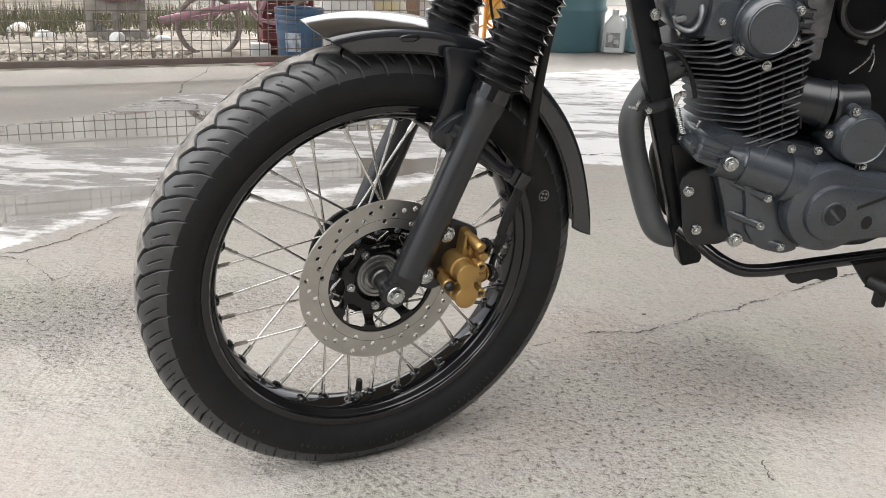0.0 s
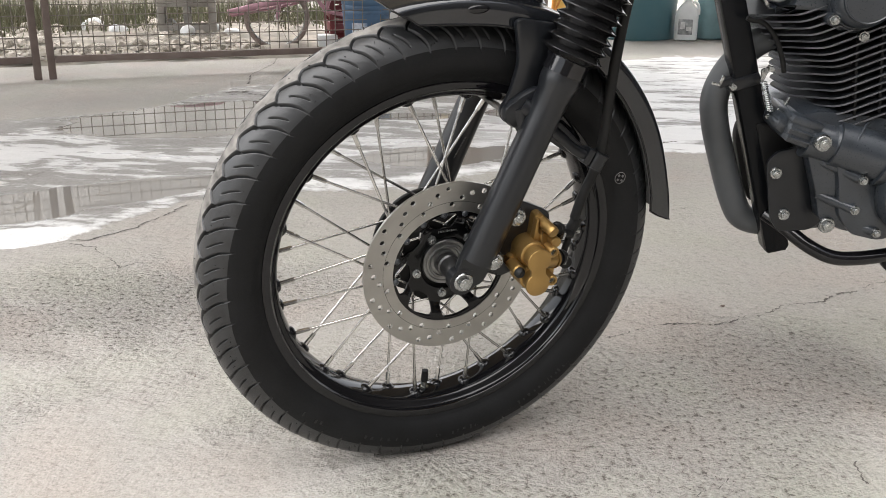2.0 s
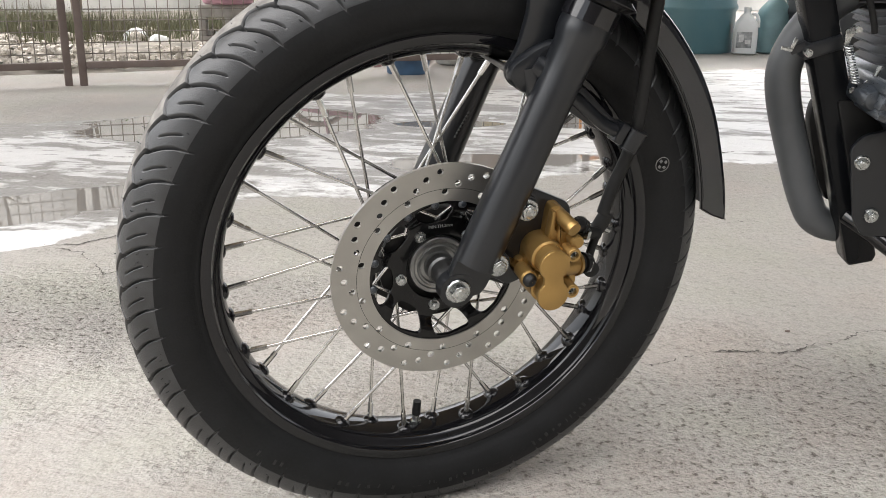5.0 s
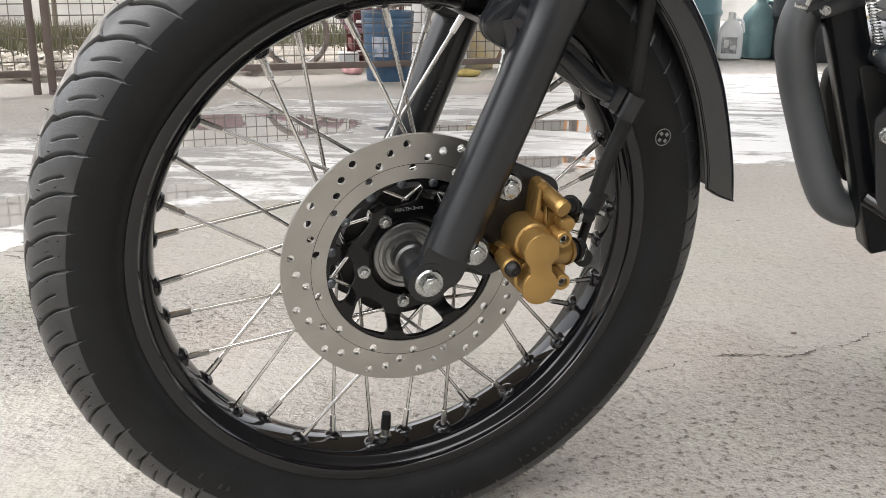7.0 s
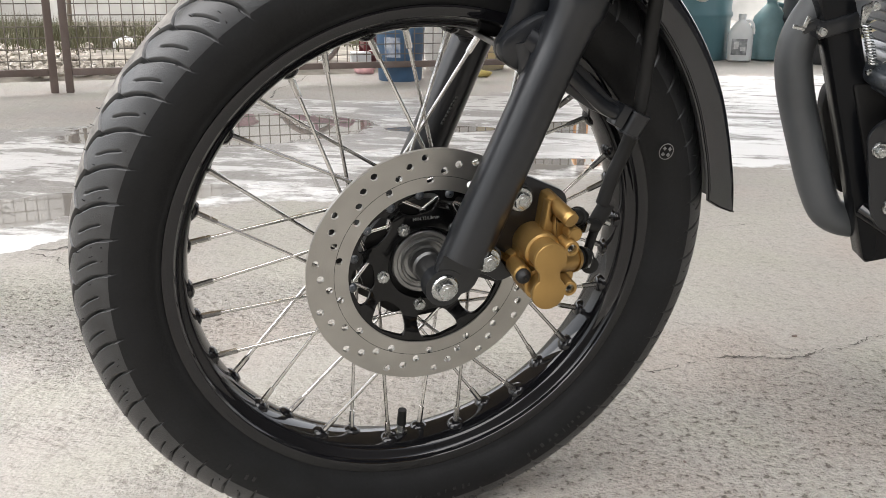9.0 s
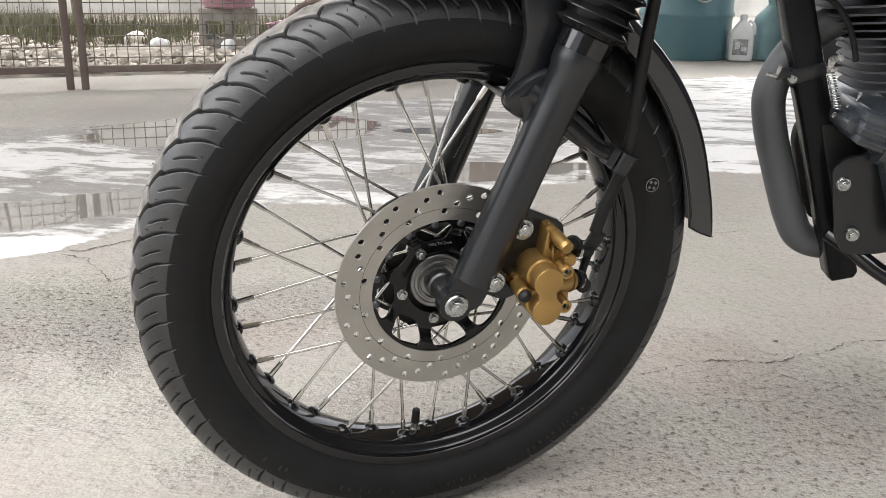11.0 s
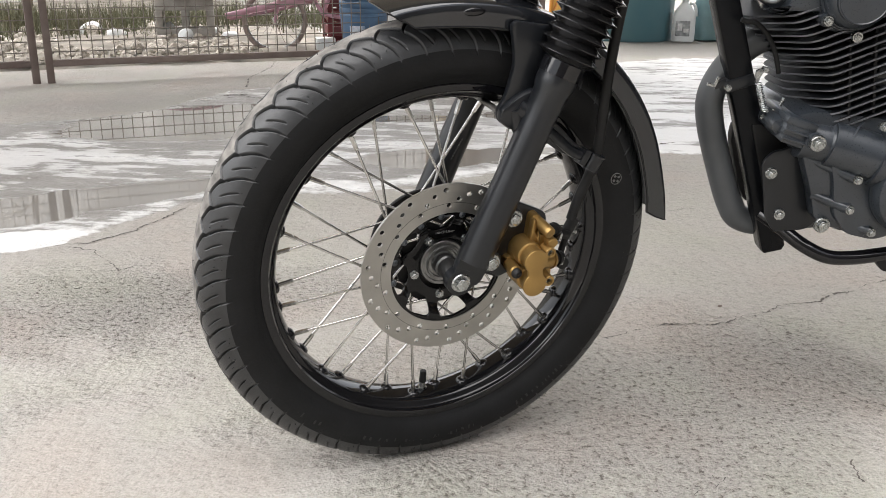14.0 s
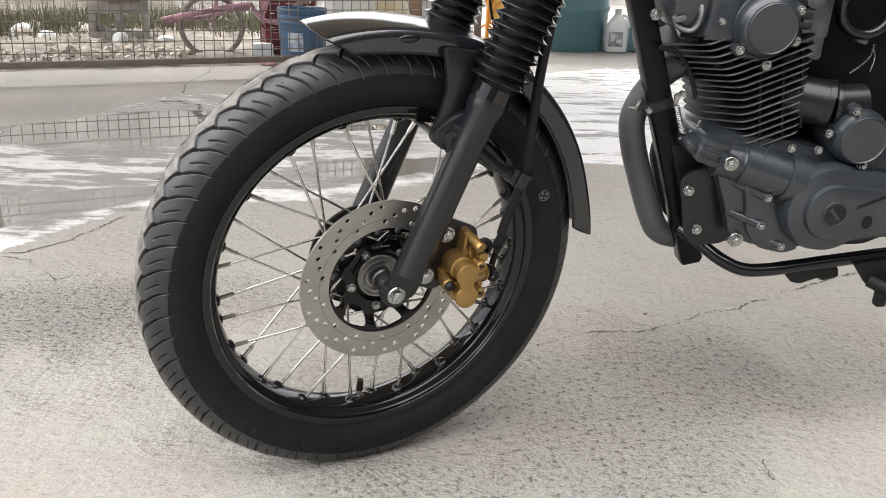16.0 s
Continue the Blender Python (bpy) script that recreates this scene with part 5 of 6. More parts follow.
# bucket
PAIL = mat("blue_plastic", (0.050, 0.105, 0.185), 0.45, vary=0.3, scale=8)


def bucket(place):
    g = thing("bucket", "blue plastic pail with a white worn label, behind the mesh gate", "bucket", "", place)
    bm = bmesh.new()
    lathe(bm, [(0.0004, 0.0), (0.122, 0.0), (0.126, 0.006), (0.146, 0.28), (0.150, 0.283), (0.150, 0.296), (0.1475, 0.300), (0.1500, 0.304), (0.1515, 0.325), (0.1480, 0.330), (0.1515, 0.334), (0.1530, 0.362), (0.1500, 0.366), (0.1460, 0.364), (0.1440, 0.30), (0.1180, 0.010), (0.0004, 0.010)], 64, "Z")
    part("shell", bm, PAIL, g)
    bm = bmesh.new()
    rows = []
    for a in range(-118, -74, 4):
        c, s = math.cos(radians(a)), math.sin(radians(a))
        rows.append([bm.verts.new((r * c, r * s, z)) for r, z in ((0.1365, 0.13), (0.1445, 0.235))])
    for a, b in zip(rows, rows[1:]):
        bm.faces.new((a[0], b[0], b[1], a[1]))
    part("label", bm, mat("worn_white_label", (0.62, 0.64, 0.66), 0.6, vary=0.0, scale=26, second=(0.10, 0.17, 0.30)), g, "worn white paper label")
    return g


bucket(Matrix.Translation((-0.835, 4.235, 0.0)) @ Matrix.Diagonal((0.93, 0.93, 1.0, 1)))

# drums and jugs beyond the puddle
TEAL = mat("teal_plastic", (0.050, 0.125, 0.150), 0.45, vary=0.25, scale=3.5, second=(0.085, 0.165, 0.18))


def drum(name, place, r, height, material, label):
    g = thing(name, label, "drum", "", place)
    bm = bmesh.new()
    lathe(bm, [(0.0004, 0.0), (r * 0.97, 0.0), (r, 0.02), (r, height * 0.3), (r + 0.012, height * 0.32), (r + 0.012, height * 0.34), (r, height * 0.36), (r, height * 0.64), (r + 0.012, height * 0.66), (r + 0.012, height * 0.68), (r, height * 0.70), (r, height * 0.97), (r * 0.97, height), (r * 0.9, height), (r * 0.9, height - 0.03), (0.0004, height - 0.03)], 72, "Z")
    part("shell", bm, material, g)
    bm = bmesh.new()
    lathe(bm, [(r + 0.002, height - 0.045), (r + 0.016, height - 0.04), (r + 0.016, height - 0.008), (r * 0.96, height + 0.004), (r * 0.93, height - 0.01)], 72, "Z")
    part("rim", bm, material, g)
    return g


drum("plastic_drum", Matrix.Translation((0.85, 6.12, 0.0)), 0.325, 0.93, TEAL, "large teal plastic drum standing on wet concrete")
drum("dark_drum", Matrix.Translation((1.80, 6.02, 0.0)), 0.29, 0.88, mat("black_plastic", (0.022, 0.024, 0.027), 0.5, vary=0.3, scale=4), "black plastic drum beside the jugs")


def cable_loop(place):
    """Two turns of cable hung over the drum's rim, with a dark cloth behind them."""
    g = thing("cable_loop", "pale cable looped over the rim of the teal drum", "cable", "", place)
    for k, (w, low) in enumerate(((0.115, 0.400), (0.095, 0.425))):
        bm = bmesh.new()
        sweep(bm, [(-w, 0.02, 0.94), (-w * 1.02, -0.012, 0.70), (-w * 0.75, -0.020, low + 0.07), (0.0, -0.022 - 0.008 * k, low), (w * 0.75, -0.020, low + 0.07), (w * 1.02, -0.012, 0.70), (w, 0.02, 0.94)], 0.006, 10, 6)
        part("turn", bm, mat("pale_cable", (0.42, 0.42, 0.40), 0.5), g)
    bm = bmesh.new()
    plate(bm, rounded([(-0.10, 0.93), (0.10, 0.93), (0.085, 0.50), (0.04, 0.435), (-0.04, 0.435), (-0.085, 0.50)], 0.03), -0.008, -0.002, bevel=0.002)
    part("cloth", bm, mat("dark_brown_cloth", (0.035, 0.032, 0.030), 0.9, vary=0.4, scale=20), g)
    return g


cable_loop(pose(0.925, 5.785, 0.0, 0, 0, 13))


def jug(place, material, label, k=1.0, with_label=True):
    g = thing("jug", label, "jug", "jugs", place)
    bm = bmesh.new()
    rows = []
    for hw, hd, z in ((0.066, 0.050, 0.0), (0.078, 0.060, 0.008), (0.080, 0.062, 0.05), (0.079, 0.061, 0.165), (0.070, 0.054, 0.205), (0.044, 0.038, 0.243), (0.026, 0.026, 0.262), (0.022, 0.022, 0.268), (0.022, 0.022, 0.288)):
        row = []
        for q in range(28):
            a = 2 * math.pi * q / 28
            c, s = math.cos(a), math.sin(a)
            e = 0.55 if z < 0.24 else 1.0
            row.append(bm.verts.new((hw * math.copysign(abs(c) ** e, c), hd * math.copysign(abs(s) ** e, s), z)))
        rows.append(row)
    for a, b in zip(rows, rows[1:]):
        for q in range(28):
            bm.faces.new((a[q], a[(q + 1) % 28], b[(q + 1) % 28], b[q]))
    bm.faces.new(rows[0])
    bm.faces.new(rows[-1])
    bmesh.ops.scale(bm, vec=(k, k, k), verts=bm.verts)
    part("bottle", bm, material, g)
    bm = bmesh.new()
    sweep(bm, [(0.030 * k, 0, 0.262 * k), (0.058 * k, 0, 0.255 * k), (0.074 * k, 0, 0.225 * k), (0.078 * k, 0, 0.175 * k)], 0.011 * k, 12, 6)
    part("handle", bm, material, g)
    bm = rod(bmesh.new(), (0, 0, 0.276 * k), (0, 0, 0.304 * k), 0.0245 * k, 0.023 * k, seg=24)
    part("cap", bm, material, g)
    if with_label:
        bm = bmesh.new()
        box(bm, (-0.004, -0.0625 * k, 0.095 * k), (0.098 * k, 0.003, 0.104 * k), None, 0.001)
        lab = part("label", bm, mat("grey_label", (0.10, 0.11, 0.12), 0.5, vary=0.0, scale=22, second=(0.45, 0.46, 0.46)), g, "dark grey printed label")
        bm = bmesh.new()
        box(bm, (-0.022 * k, -0.0645 * k, 0.105 * k), (0.030 * k, 0.002, 0.048 * k))
        box(bm, (0.020 * k, -0.0645 * k, 0.082 * k), (0.034 * k, 0.002, 0.026 * k))
        part("print", bm, mat("label_white", (0.6, 0.6, 0.6), 0.5), lab)
    return g


WHITE = mat("white_plastic", (0.66, 0.68, 0.68), 0.4, vary=0.12, scale=9)
jug(pose(1.225, 5.92, 0, 0, 0, -10), WHITE, "white plastic jug with a dark label beside the drum", 1.04)
jug(pose(1.43, 6.04, 0, 0, 0, 20), mat("pale_teal_plastic", (0.16, 0.27, 0.29), 0.4, vary=0.2, scale=9), "pale teal plastic jug next to the white one", 1.45, False)

# orange stool
ORANGE = mat("orange_plastic", (0.62, 0.25, 0.035), 0.4, vary=0.2, scale=7)


def stool(place):
    g = thing("plastic_chair", "orange plastic garden chair on the concrete", "chair", "", place)
    for x in (-0.17, 0.17):
        for y in (-0.17, 0.17):
            bm = bmesh.new()
            sweep(bm, [(x * 1.15, y * 1.15, 0), (x * 1.08, y * 1.08, 0.2), (x, y, 0.40)], 0.017, 10, 4)
            part("leg", bm, ORANGE, g)
    bm = bmesh.new()
    box(bm, (0, 0, 0.41), (0.42, 0.42, 0.03), None, 0.012)
    part("seat", bm, ORANGE, g)
    for x in (-0.15, -0.05, 0.05, 0.15):
        bm = bmesh.new()
        sweep(bm, [(x, 0.19, 0.41), (x * 1.05, 0.23, 0.66), (x * 0.8, 0.27, 0.95)], 0.014, 8, 4)
        part("back_slat", bm, ORANGE, g)
    bm = bmesh.new()
    sweep(bm, [(-0.20, 0.19, 0.41), (-0.21, 0.23, 0.68), (-0.12, 0.27, 0.96), (0, 0.28, 1.0), (0.12, 0.27, 0.96), (0.21, 0.23, 0.68), (0.20, 0.19, 0.41)], 0.016, 10, 5)
    part("back_rail", bm, ORANGE, g)
    for y in (-0.18, 0.18):
        bm = bmesh.new()
        sweep(bm, [(-0.19, y, 0.10), (-0.08, y, 0.30), (0.08, y, 0.30), (0.19, y, 0.10)], 0.010, 8, 5)
        part("brace", bm, ORANGE, g)
        for x in (-0.09, 0.09):
            bm = bmesh.new()
            sweep(bm, [(x - 0.085, y, 0.12), (x - 0.07, y, 0.27), (x, y, 0.37), (x + 0.07, y, 0.27), (x + 0.085, y, 0.12), (x, y, 0.075), (x - 0.085, y, 0.12)], 0.009, 8, 5)
            part("loop", bm, ORANGE, g)
    bm = bmesh.new()
    box(bm, (0.05, 0.10, 0.235), (0.19, 0.018, 0.20), pose(0, 0, 0, 0, 8, 0), 0.008)
    part("panel", bm, mat("yellow_plastic", (0.80, 0.52, 0.13), 0.45, vary=0.2, scale=7), g, "pale yellow panel under the seat")
    return g


stool(pose(0.36, 6.75, 0, 0, 0, 25))

# small pink bicycle
PINK = mat("pink_paint", (0.40, 0.225, 0.275), 0.6, vary=0.3, scale=10)


def bicycle(place):
    g = thing("bicycle", "small pink child's bicycle leaning behind the mesh gate", "bicycle", "", place)
    for x in (0.0, 0.66):
        bm = bmesh.new()
        lathe(bm, [(0.188 + 0.016 * math.cos(a * math.pi / 5), 0.016 * math.sin(a * math.pi / 5)) for a in range(10)], 56, closed=True)
        bmesh.ops.translate(bm, verts=bm.verts, vec=(x, 0, 0.205))
        wheel = part("tyre", bm, mat("grey_tyre", (0.25, 0.20, 0.18), 0.7), g)
        bm = bmesh.new()
        for q in range(16):
            a = q * math.pi / 8
            rod(bm, (x, 0, 0.205), (x + 0.172 * math.cos(a), 0, 0.205 + 0.172 * math.sin(a)), 0.0015, seg=5)
        rod(bm, (x, -0.04, 0.205), (x, 0.04, 0.205), 0.016, seg=14)
        lathe_bm = bmesh.new()
        part("spokes", bm, SPOKE, wheel)
        lathe(lathe_bm, [(0.170, -0.010), (0.174, -0.012), (0.174, 0.012), (0.170, 0.010)], 48, closed=True)
        bmesh.ops.translate(lathe_bm, verts=lathe_bm.verts, vec=(x, 0, 0.205))
        part("rim", lathe_bm, STEEL, wheel)
    for name, line, r in (("frame_tube", [(-0.30, -0.03, 0.245), (-0.05, -0.03, 0.300), (0.24, -0.03, 0.350)], 0.019), ("frame_tube", [(-0.28, 0.03, 0.215), (-0.02, 0.03, 0.262), (0.24, 0.02, 0.320)], 0.011),
                          ("frame_tube", [(0.24, 0, 0.35), (0.34, 0, 0.24), (0.66, 0, 0.205)], 0.013), ("frame_tube", [(0.30, 0, 0.24), (0.40, 0, 0.50)], 0.014), ("fork", [(0.0, -0.03, 0.205), (0.04, -0.03, 0.40), (0.08, 0, 0.60)], 0.012),
                          ("handlebar", [(0.06, -0.22, 0.66), (0.08, -0.08, 0.62), (0.08, 0.08, 0.62), (0.06, 0.22, 0.66)], 0.012)):
        bm = sweep(bmesh.new(), line, r, 12, 5)
        part(name, bm, PINK, g)
    bm = bmesh.new()
    sweep(bm, [(0.30, 0, 0.53), (0.40, 0, 0.545), (0.52, 0, 0.55)], lambda t: 0.02 + 0.05 * t, 14, 6, 0.45)
    part("saddle", bm, PINK, g)
    return g


bicycle(pose(-1.50, 4.75, 0, 8, 0, 17))
part_basin = thing("basin", "pink plastic basin on a concrete block among the rubble", "basin", "", pose(-2.34, 5.45, 0.0))
bm = bmesh.new()
lathe(bm, [(0.0004, 0.0), (0.15, 0.0), (0.17, 0.01), (0.22, 0.16), (0.235, 0.165), (0.235, 0.172), (0.215, 0.170), (0.165, 0.02), (0.0004, 0.012)], 48, "Z")
bmesh.ops.translate(bm, verts=bm.verts, vec=(0, 0, 0.298))
part("bowl", bm, PINK, part_basin)
HOLLOW = mat("grey_concrete_block", (0.30, 0.285, 0.26), 0.95, vary=0.4, scale=9, bump=0.5, bump_scale=90)
bm = bmesh.new()
for z in (0.045, 0.255):
    box(bm, (0, 0, z), (0.40, 0.20, 0.086), None, 0.006)
for x in (-0.175, 0.0, 0.175):
    box(bm, (x, 0, 0.150), (0.05, 0.20, 0.124), None, 0.004)
block = new("hollow_block", mesh_of("hollow_block", bm, HOLLOW, 30))
block.matrix_world = pose(-2.34, 5.45, 0.0, 0, 0, 18)
tagged(block, "grey hollow concrete block under the pink basin", "block")

REDP = mat("dark_red_plastic", (0.13, 0.022, 0.026), 0.5, vary=0.3, scale=8)


def crate(place, size, material, label):
    g = thing("crate", label, "crate", "", place)
    w, d, h = size
    bm = bmesh.new()
    box(bm, (0, 0, 0.012), (w, d, 0.024), None, 0.004)
    part("base", bm, material, g)
    for k in range(6):
        z = 0.045 + (h - 0.05) * k / 5
        bm = bmesh.new()
        for y in (-d / 2, d / 2):
            box(bm, (0, y, z), (w, 0.012, (h / 8.5)), None, 0.003)
        for x in (-w / 2, w / 2):
            box(bm, (x, 0, z), (0.012, d - 0.013, (h / 8.5)), None, 0.003)
        part("band", bm, material, g)
    for x in (-w / 2, -w / 6, w / 6, w / 2):
        for y in (-d / 2 - 0.008, d / 2 + 0.008):
            bm = bmesh.new()
            box(bm, (x * 0.98, y, h / 2 + 0.01), (0.03, 0.012, h), None, 0.003)
            part("upright", bm, material, g)
    return g


crate(pose(-1.08, 5.06, 0, 0, 0, 18), (0.30, 0.34, 0.50), REDP, "dark red plastic crate behind the gate")


def lump(name, label, category, place, size, material, seed, rough_amt=0.25, group=""):
    rnd = random.Random(seed)
    bm = bmesh.new()
    bmesh.ops.create_icosphere(bm, subdivisions=3, radius=0.5)
    off = Vector((rnd.uniform(0, 50), rnd.uniform(0, 50), 0))
    for v in bm.verts:
        v.co *= 1 + rough_amt * (noise.noise(v.co * 2.2 + off) + 0.5 * noise.noise(v.co * 5 + off))
        v.co = Vector((v.co.x * size[0], v.co.y * size[1], max(0.0, (v.co.z + 0.36) * size[2])))
    ob = new(name, mesh_of(name, bm, material, 60))
    ob.matrix_world = place
    return tagged(ob, label, category, group)


SACK = mat("white_sack", (0.60, 0.59, 0.56), 0.7, vary=0.2, scale=9, bump=0.3)
lump("sack", "white woven plastic sack slumped behind the bucket", "sack", pose(-0.62, 4.72, 0), (0.34, 0.28, 0.60), SACK, 3)
lump("plastic_bag", "pale yellow plastic bag full of scraps", "bag", pose(-0.44, 4.98, 0), (0.34, 0.28, 0.56), mat("yellow_bag", (0.52, 0.42, 0.20), 0.4, vary=0.4, scale=10, second=(0.55, 0.53, 0.48)), 5)
lump("rag", "yellow rag lying on the concrete", "rag", pose(-0.43, 4.50, 0), (0.16, 0.12, 0.045), mat("yellow_cloth", (0.50, 0.40, 0.14), 0.9, vary=0.3, scale=20), 8)
lump("rag", "pale pink rag lying by the gate", "rag", pose(-1.10, 4.50, 0), (0.13, 0.10, 0.06), mat("pink_cloth", (0.62, 0.36, 0.36), 0.9, vary=0.3, scale=20), 9)
lump("sack", "pale yellow sack standing by the black drum", "sack", pose(2.10, 5.80, 0), (0.30, 0.24, 0.34), mat("yellow_sack", (0.60, 0.55, 0.36), 0.8, vary=0.2, scale=9), 11)

bm = bmesh.new()
for k in range(4):
    box(bm, (-0.155 + 0.105 * k, 0, 0.6), (0.098, 0.022, 1.2), None, 0.003)
for z in (0.2, 1.0):
    box(bm, (0, 0.022, z), (0.42, 0.02, 0.07), None, 0.003)
wood = new("board", mesh_of("board", bm, mat("brown_wood", (0.26, 0.16, 0.10), 0.7, vary=0.4, scale=7, bump=0.3), 30))
wood.matrix_world = pose(-0.42, 5.62, 0, -6, 0, 12)
tagged(wood, "brown wooden board panel leaning upright", "board")
bm = bmesh.new()
box(bm, (0, 0, 0.55), (0.40, 0.03, 1.1), None, 0.004)
panel = new("panel", mesh_of("panel", bm, mat("pale_panel", (0.50, 0.50, 0.50), 0.6, vary=0.15, scale=6), 30))
panel.matrix_world = pose(-0.08, 6.15, 0, -5, 0, 8)
tagged(panel, "pale grey panel leaning beside the board", "panel")
bm = bmesh.new()
box(bm, (0, 0, 0.05), (0.12, 0.10, 0.10), None, 0.006)
blk = new("block", mesh_of("block", bm, WHITE, 30))
blk.matrix_world = pose(-1.19, 4.80, 0, 0, 0, 20)
tagged(blk, "small white foam block on the ground", "block")

# rubble
STONE = mat("pale_rubble", (0.40, 0.37, 0.325), 0.9, vary=0.5, scale=9, bump=0.4, second=(0.17, 0.150, 0.118))
rnd = random.Random(12)


def stone_mesh(seed):
    r = random.Random(seed)
    bm = bmesh.new()
    bmesh.ops.create_icosphere(bm, subdivisions=2, radius=0.5)
    for v in bm.verts:
        v.co *= 1 + 0.35 * noise.noise(v.co * 1.9 + Vector((seed * 7.3, 1, 2)))
        v.co.z *= 0.7
    return mesh_of("stone", bm, STONE, 30)


stones = [stone_mesh(s) for s in range(6)]
for k in range(290):
    s = rnd.uniform(-2.9, 1.0)
    back = 0.75 + 2.4 * rnd.random() ** 1.5
    p = FENCE_A + FENCE_D * s + Vector((-FENCE_D.y, FENCE_D.x, 0)) * back
    size = 0.022 + 0.085 * rnd.random() ** 2.5 if back < 2 else 0.04 + 0.10 * rnd.random() ** 2
    ob = new("stone", stones[k % 6])
    ob.matrix_world = pose(p.x, p.y, size * 0.2 + 0.03, 0, 0, rnd.uniform(0, 360)) @ Matrix.Diagonal((size, size * rnd.uniform(0.7, 1.2), size, 1))
    tagged(ob, "pale broken stone in the rubble behind the gate", "stone", "rubble stones")

# broken chips between the stones, too many to count
bm = bmesh.new()
rnd = random.Random(77)
for k in range(2600):
    s, back = rnd.uniform(-3.4, 1.2), 0.55 + 2.3 * rnd.random() ** 1.2
    p = FENCE_A + FENCE_D * s + Vector((-FENCE_D.y, FENCE_D.x, 0)) * back
    size = 0.010 + 0.026 * rnd.random() ** 2
    m = Matrix.Translation((p.x, p.y, 0.035 + size * 0.15)) @ Euler((rnd.uniform(-0.6, 0.6), rnd.uniform(-0.6, 0.6), rnd.uniform(0, 6.28))).to_matrix().to_4x4() @ Matrix.Diagonal((size * 1.3, size, size * 0.6, 1))
    top = [bm.verts.new(m @ Vector((math.cos(a) * rnd.uniform(0.5, 0.9), math.sin(a) * rnd.uniform(0.5, 0.9), 0.6))) for a in (0.3, 1.7, 2.9, 4.4, 5.4)]
    low = [bm.verts.new(m @ Vector((math.cos(a) * 1.1, math.sin(a) * 1.1, -0.7))) for a in (0.3, 1.7, 2.9, 4.4, 5.4)]
    bm.faces.new(top)
    for q in range(5):
        bm.faces.new((low[q], low[(q + 1) % 5], top[(q + 1) % 5], top[q]))
chips = new("gravel", mesh_of("gravel", bm, STONE, 0))
tagged(chips, "pale stone chips and gravel behind the gate", "gravel", kind="stuff")
for k, (x, y, sx, sz) in enumerate(((-2.24, 5.16, 0.10, 0.10), (-2.45, 5.40, 0.11, 0.13), (-2.74, 5.17, 0.15, 0.10), (-2.20, 5.60, 0.09, 0.07), (-1.98, 5.30, 0.13, 0.07), (-3.02, 5.40, 0.16, 0.12))):
    lump("rubble_block", "chunk of white broken concrete on the rubble", "rubble", pose(x, y, 0.02, 0, 0, 50 * k), (sx, sx * 0.8, sz), WHITE, 60 + k, 0.35, "white concrete chunks")

DIRT = mat("bare_dirt", (0.20, 0.178, 0.148), 0.95, vary=0.5, scale=5, bump=0.6, bump_scale=60, second=(0.09, 0.082, 0.066))
bm = bmesh.new()
nx, ny = 60, 36
rows = []
for j in range(ny + 1):
    row = []
    for i in range(nx + 1):
        s, back = -7 + 13 * i / nx, 0.42 + 7.9 * j / ny
        p = FENCE_A + FENCE_D * s + Vector((-FENCE_D.y, FENCE_D.x, 0)) * back
        edge = min(i, nx - i, j * 1.5, ny - j) / 4
        fade = min(1, max(0, (2.2 - s) / 0.8))
        z = -0.012 + min(1, edge * 1.6) * fade * (0.048 + 0.03 * noise.noise(p * 1.3) + 0.014 * noise.noise(p * 4))
        row.append(bm.verts.new((p.x, p.y, z)))
    rows.append(row)
for a, b in zip(rows, rows[1:]):
    for i in range(nx):
        bm.faces.new((a[i], a[i + 1], b[i + 1], b[i]))
tagged(new("dirt", mesh_of("dirt", bm, DIRT, 180)), "bare stony earth behind the gate", "dirt", kind="structure")

LEAF = mat("leaf_green", (0.075, 0.11, 0.04), 0.6, vary=0.5, scale=4, second=(0.12, 0.12, 0.06))
BARK = mat("grey_bark", (0.17, 0.14, 0.11), 0.9, vary=0.4, scale=12, bump=0.5)


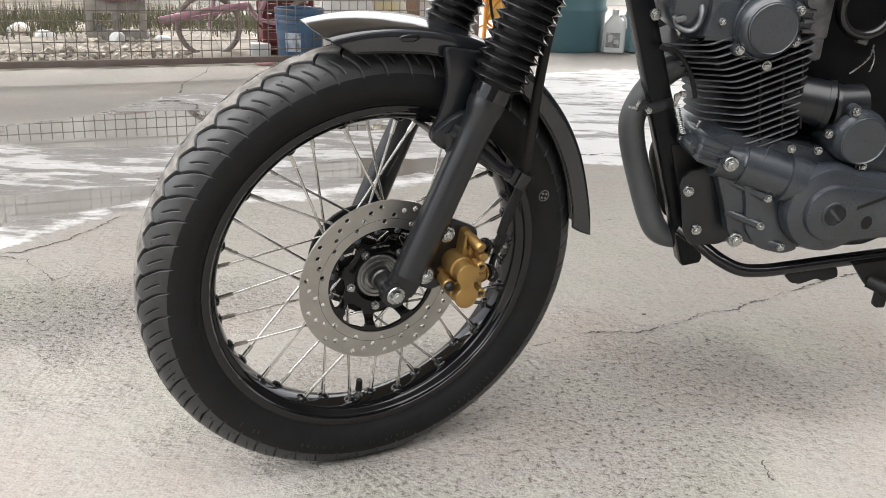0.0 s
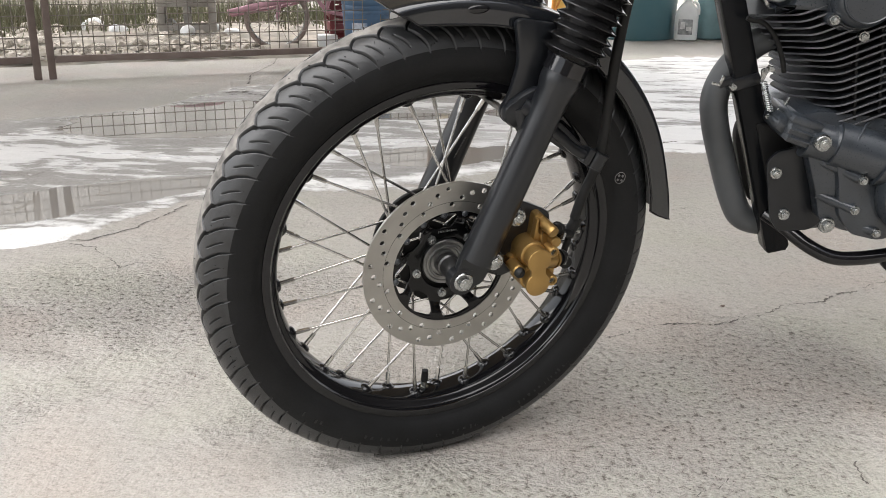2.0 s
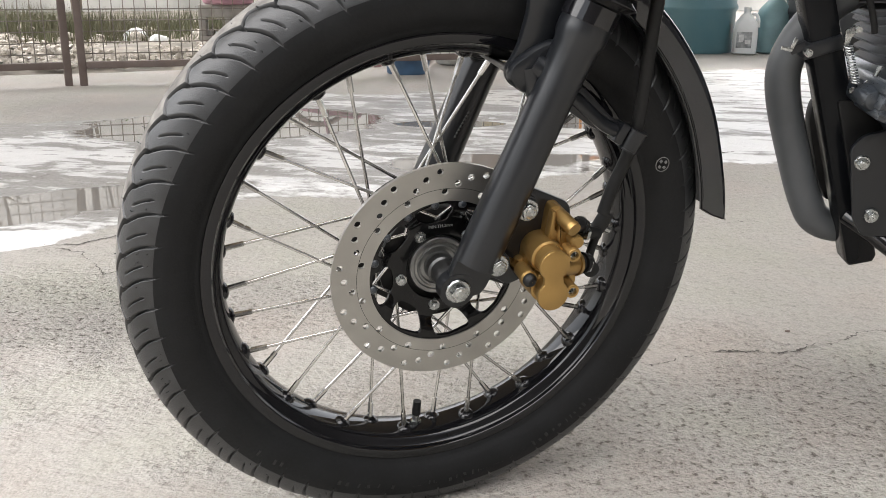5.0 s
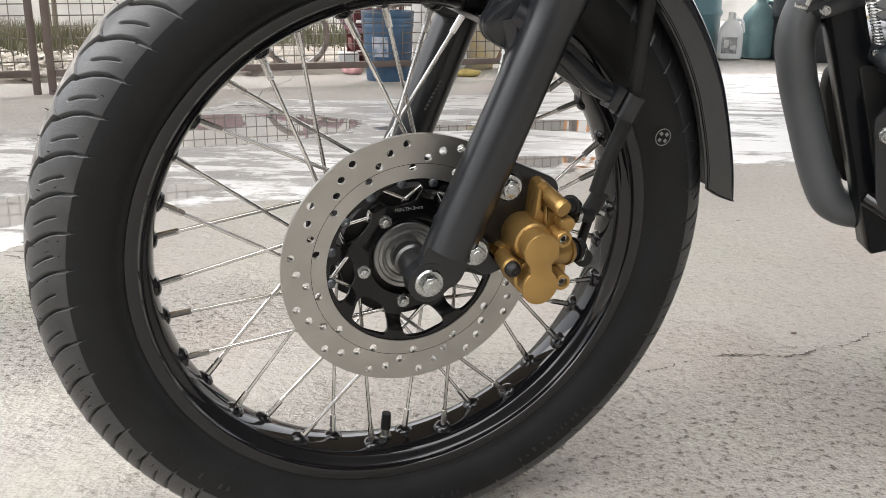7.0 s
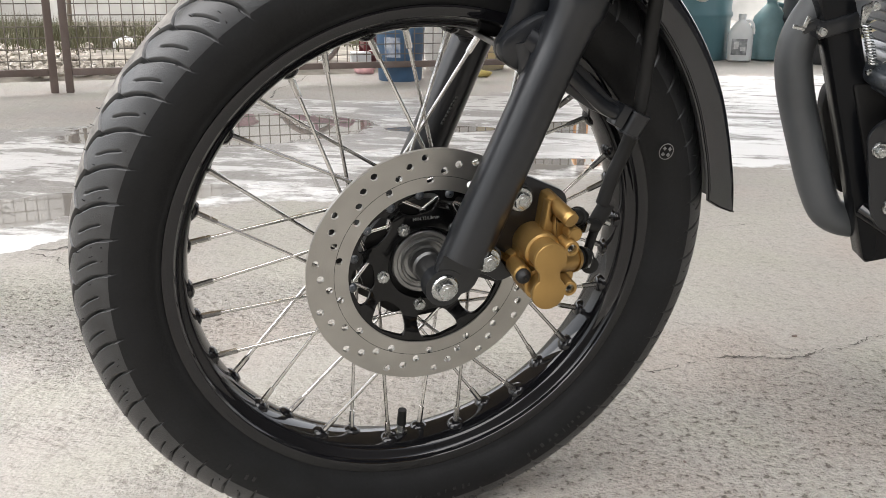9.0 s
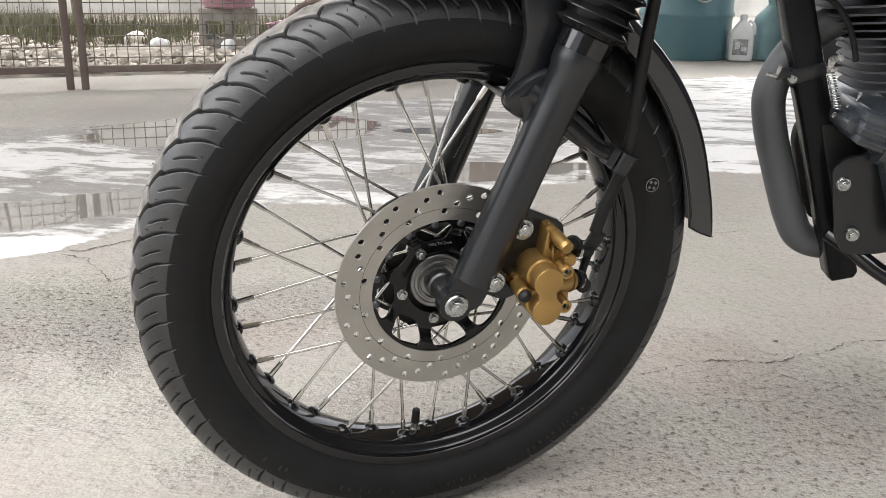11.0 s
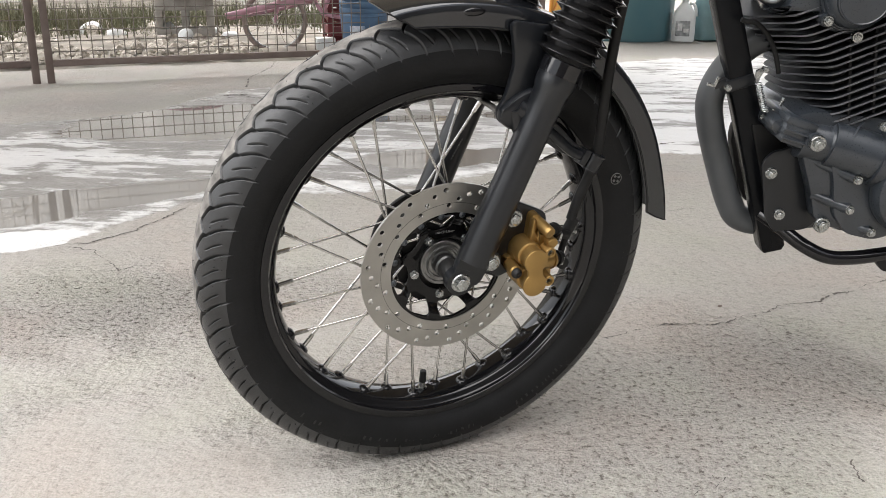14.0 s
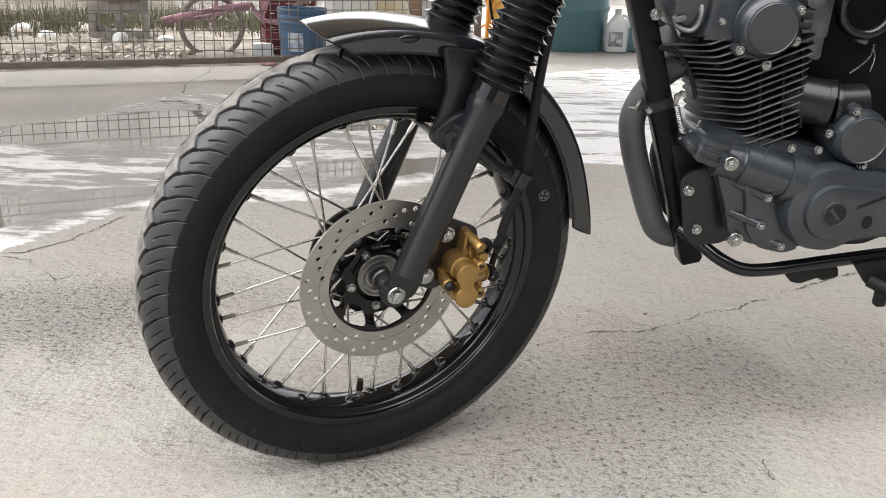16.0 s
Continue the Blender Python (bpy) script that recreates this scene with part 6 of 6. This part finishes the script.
def sapling(place, height, seed):
    r = random.Random(seed)
    g = thing("sapling", "thin young tree with grey stems and sparse leaves", "tree", "saplings", place)
    tips = []
    for s in range(3):
        a = r.uniform(0, 6.28)
        top = Vector((math.cos(a) * 0.35, math.sin(a) * 0.35, height * r.uniform(0.7, 1.0)))
        pts = [(0.04 * math.cos(a), 0.04 * math.sin(a), -0.02), (top.x * 0.3, top.y * 0.3, top.z * 0.35), (top.x * 0.8, top.y * 0.8, top.z * 0.7), top]
        stem = part("stem", sweep(bmesh.new(), pts, lambda t: 0.0095 * height * (1 - 0.75 * t), 8, 5), BARK, g)
        for q in range(2):
            t = r.uniform(0.25, 0.95)
            base = Vector((top.x * t * t, top.y * t * t, top.z * t))
            b = r.uniform(0, 6.28)
            tip = base + Vector((math.cos(b), math.sin(b), r.uniform(0.4, 1.0))) * r.uniform(0.25, 0.5)
            bough = sweep(bmesh.new(), [base, base.lerp(tip, 0.5) + Vector((0, 0, 0.04)), tip], lambda t: 0.012 * (1 - 0.7 * t), 6, 4)
            part("branch", bough, BARK, stem)
            tips.append((base, tip))
    bm = bmesh.new()
    for base, tip in tips:
        for q in range(7):
            c = base.lerp(tip, r.uniform(0.3, 1.15)) + Vector((r.uniform(-0.1, 0.1), r.uniform(-0.1, 0.1), r.uniform(-0.1, 0.1)))
            m = Matrix.Translation(c) @ Euler((r.uniform(-1, 1), r.uniform(-1, 1), r.uniform(0, 6.28))).to_matrix().to_4x4()
            w, l = r.uniform(0.012, 0.022), r.uniform(0.04, 0.075)
            vs = [bm.verts.new(m @ Vector(p)) for p in ((0, 0, 0), (w, l * 0.4, 0.006), (0, l, 0), (-w, l * 0.4, 0.006))]
            bm.faces.new(vs)
    part("crown", bm, LEAF, g)
    return g


for k, (x, y, h) in enumerate(((-4.3, 6.9, 2.3), (-5.0, 6.1, 2.2))):
    sapling(Matrix.Translation((x, y, 0.02)), h, 20 + k)

GRASS = mat("weed_green", (0.075, 0.085, 0.042), 0.7, vary=0.5, scale=3, second=(0.115, 0.10, 0.06))
bm = bmesh.new()
rnd = random.Random(31)
for k in range(9000):
    cx, cy = rnd.choice(((-3.9, 5.7), (-4.4, 6.0), (-3.4, 5.9), (-4.9, 6.6), (-3.0, 6.3), (-2.5, 6.6), (-2.0, 6.9), (-3.3, 5.5)))
    x, y = rnd.gauss(cx, 0.38), rnd.gauss(cy, 0.28)
    a, h, w = rnd.uniform(0, 6.28), rnd.uniform(0.05, 0.24), rnd.uniform(0.003, 0.007)
    lean = rnd.uniform(0.02, 0.1)
    c, s = math.cos(a), math.sin(a)
    vs = [bm.verts.new(p) for p in ((x - w * s, y + w * c, 0.0), (x + w * s, y - w * c, 0.0), (x + lean * c, y + lean * s, h))]
    bm.faces.new(vs)
tagged(new("weeds", mesh_of("weeds", bm, GRASS, 0)), "patches of green weeds behind the gate", "grass", kind="stuff")

# block wall closing the yard, raised to screen sky from the puddle reflections
BLOCK = mat("wall_render", (0.60, 0.59, 0.56), 0.9, vary=0.35, scale=1.5, bump=0.4, bump_scale=40)
bm = bmesh.new()
box(bm, (0, 0, 1.4), (30, 0.16, 2.8), None, 0.01)
wall = new("wall_north", mesh_of("wall_north", bm, BLOCK, 30))
wall.matrix_world = pose(-1.0, 10.8, 0, 0, 0, fence_turn)
tagged(wall, "pale rendered yard wall in the distance", "wall", kind="structure")

# shelter over the parked motorcycle
ROOF = mat("tan_board_ceiling", (0.30, 0.25, 0.175), 0.7, vary=0.2, scale=2)
bm = bmesh.new()
box(bm, (0, 2.95, 3.25), (10, 6.0, 0.08), None, 0.01)
tagged(new("ceiling", mesh_of("ceiling", bm, ROOF, 30)), "tan boarded ceiling of the shelter", "ceiling", kind="structure")
# unseen wall, added so that glossy parts reflect something dark
SCREEN_WALL = mat("screen_wall_grey", (0.09, 0.086, 0.083), 0.8, vary=0.2, scale=2)
bm = bmesh.new()
box(bm, (3.6, -3.6, 1.65), (9.2, 0.15, 3.3), None, 0.01)
tagged(new("screen_wall_south", mesh_of("screen_wall_south", bm, SCREEN_WALL, 30)), "unseen grey wall added behind the camera to darken reflections", "wall", kind="structure")

for k, (x, yy, size) in enumerate(((0.518, 0.627, 0.009), (0.86, 0.42, 0.006), (-0.42, 0.20, 0.005), (0.30, 0.18, 0.005))):
    lump("pebble", "tiny dark pebble on the concrete", "pebble", pose(x, yy, 0, 0, 0, 40 * k), (size, size * 0.6, size * 0.5), RUST, 40 + k, 0.3, "loose pebbles")
# unseen wall added to cut the light on the tyre and engine
bm = bmesh.new()
box(bm, (2.9, -0.7, 1.65), (0.15, 5.6, 3.3), None, 0.01)
tagged(new("screen_wall_east", mesh_of("screen_wall_east", bm, SCREEN_WALL, 30)), "unseen dark grey wall added to block light from the right", "wall", kind="structure")
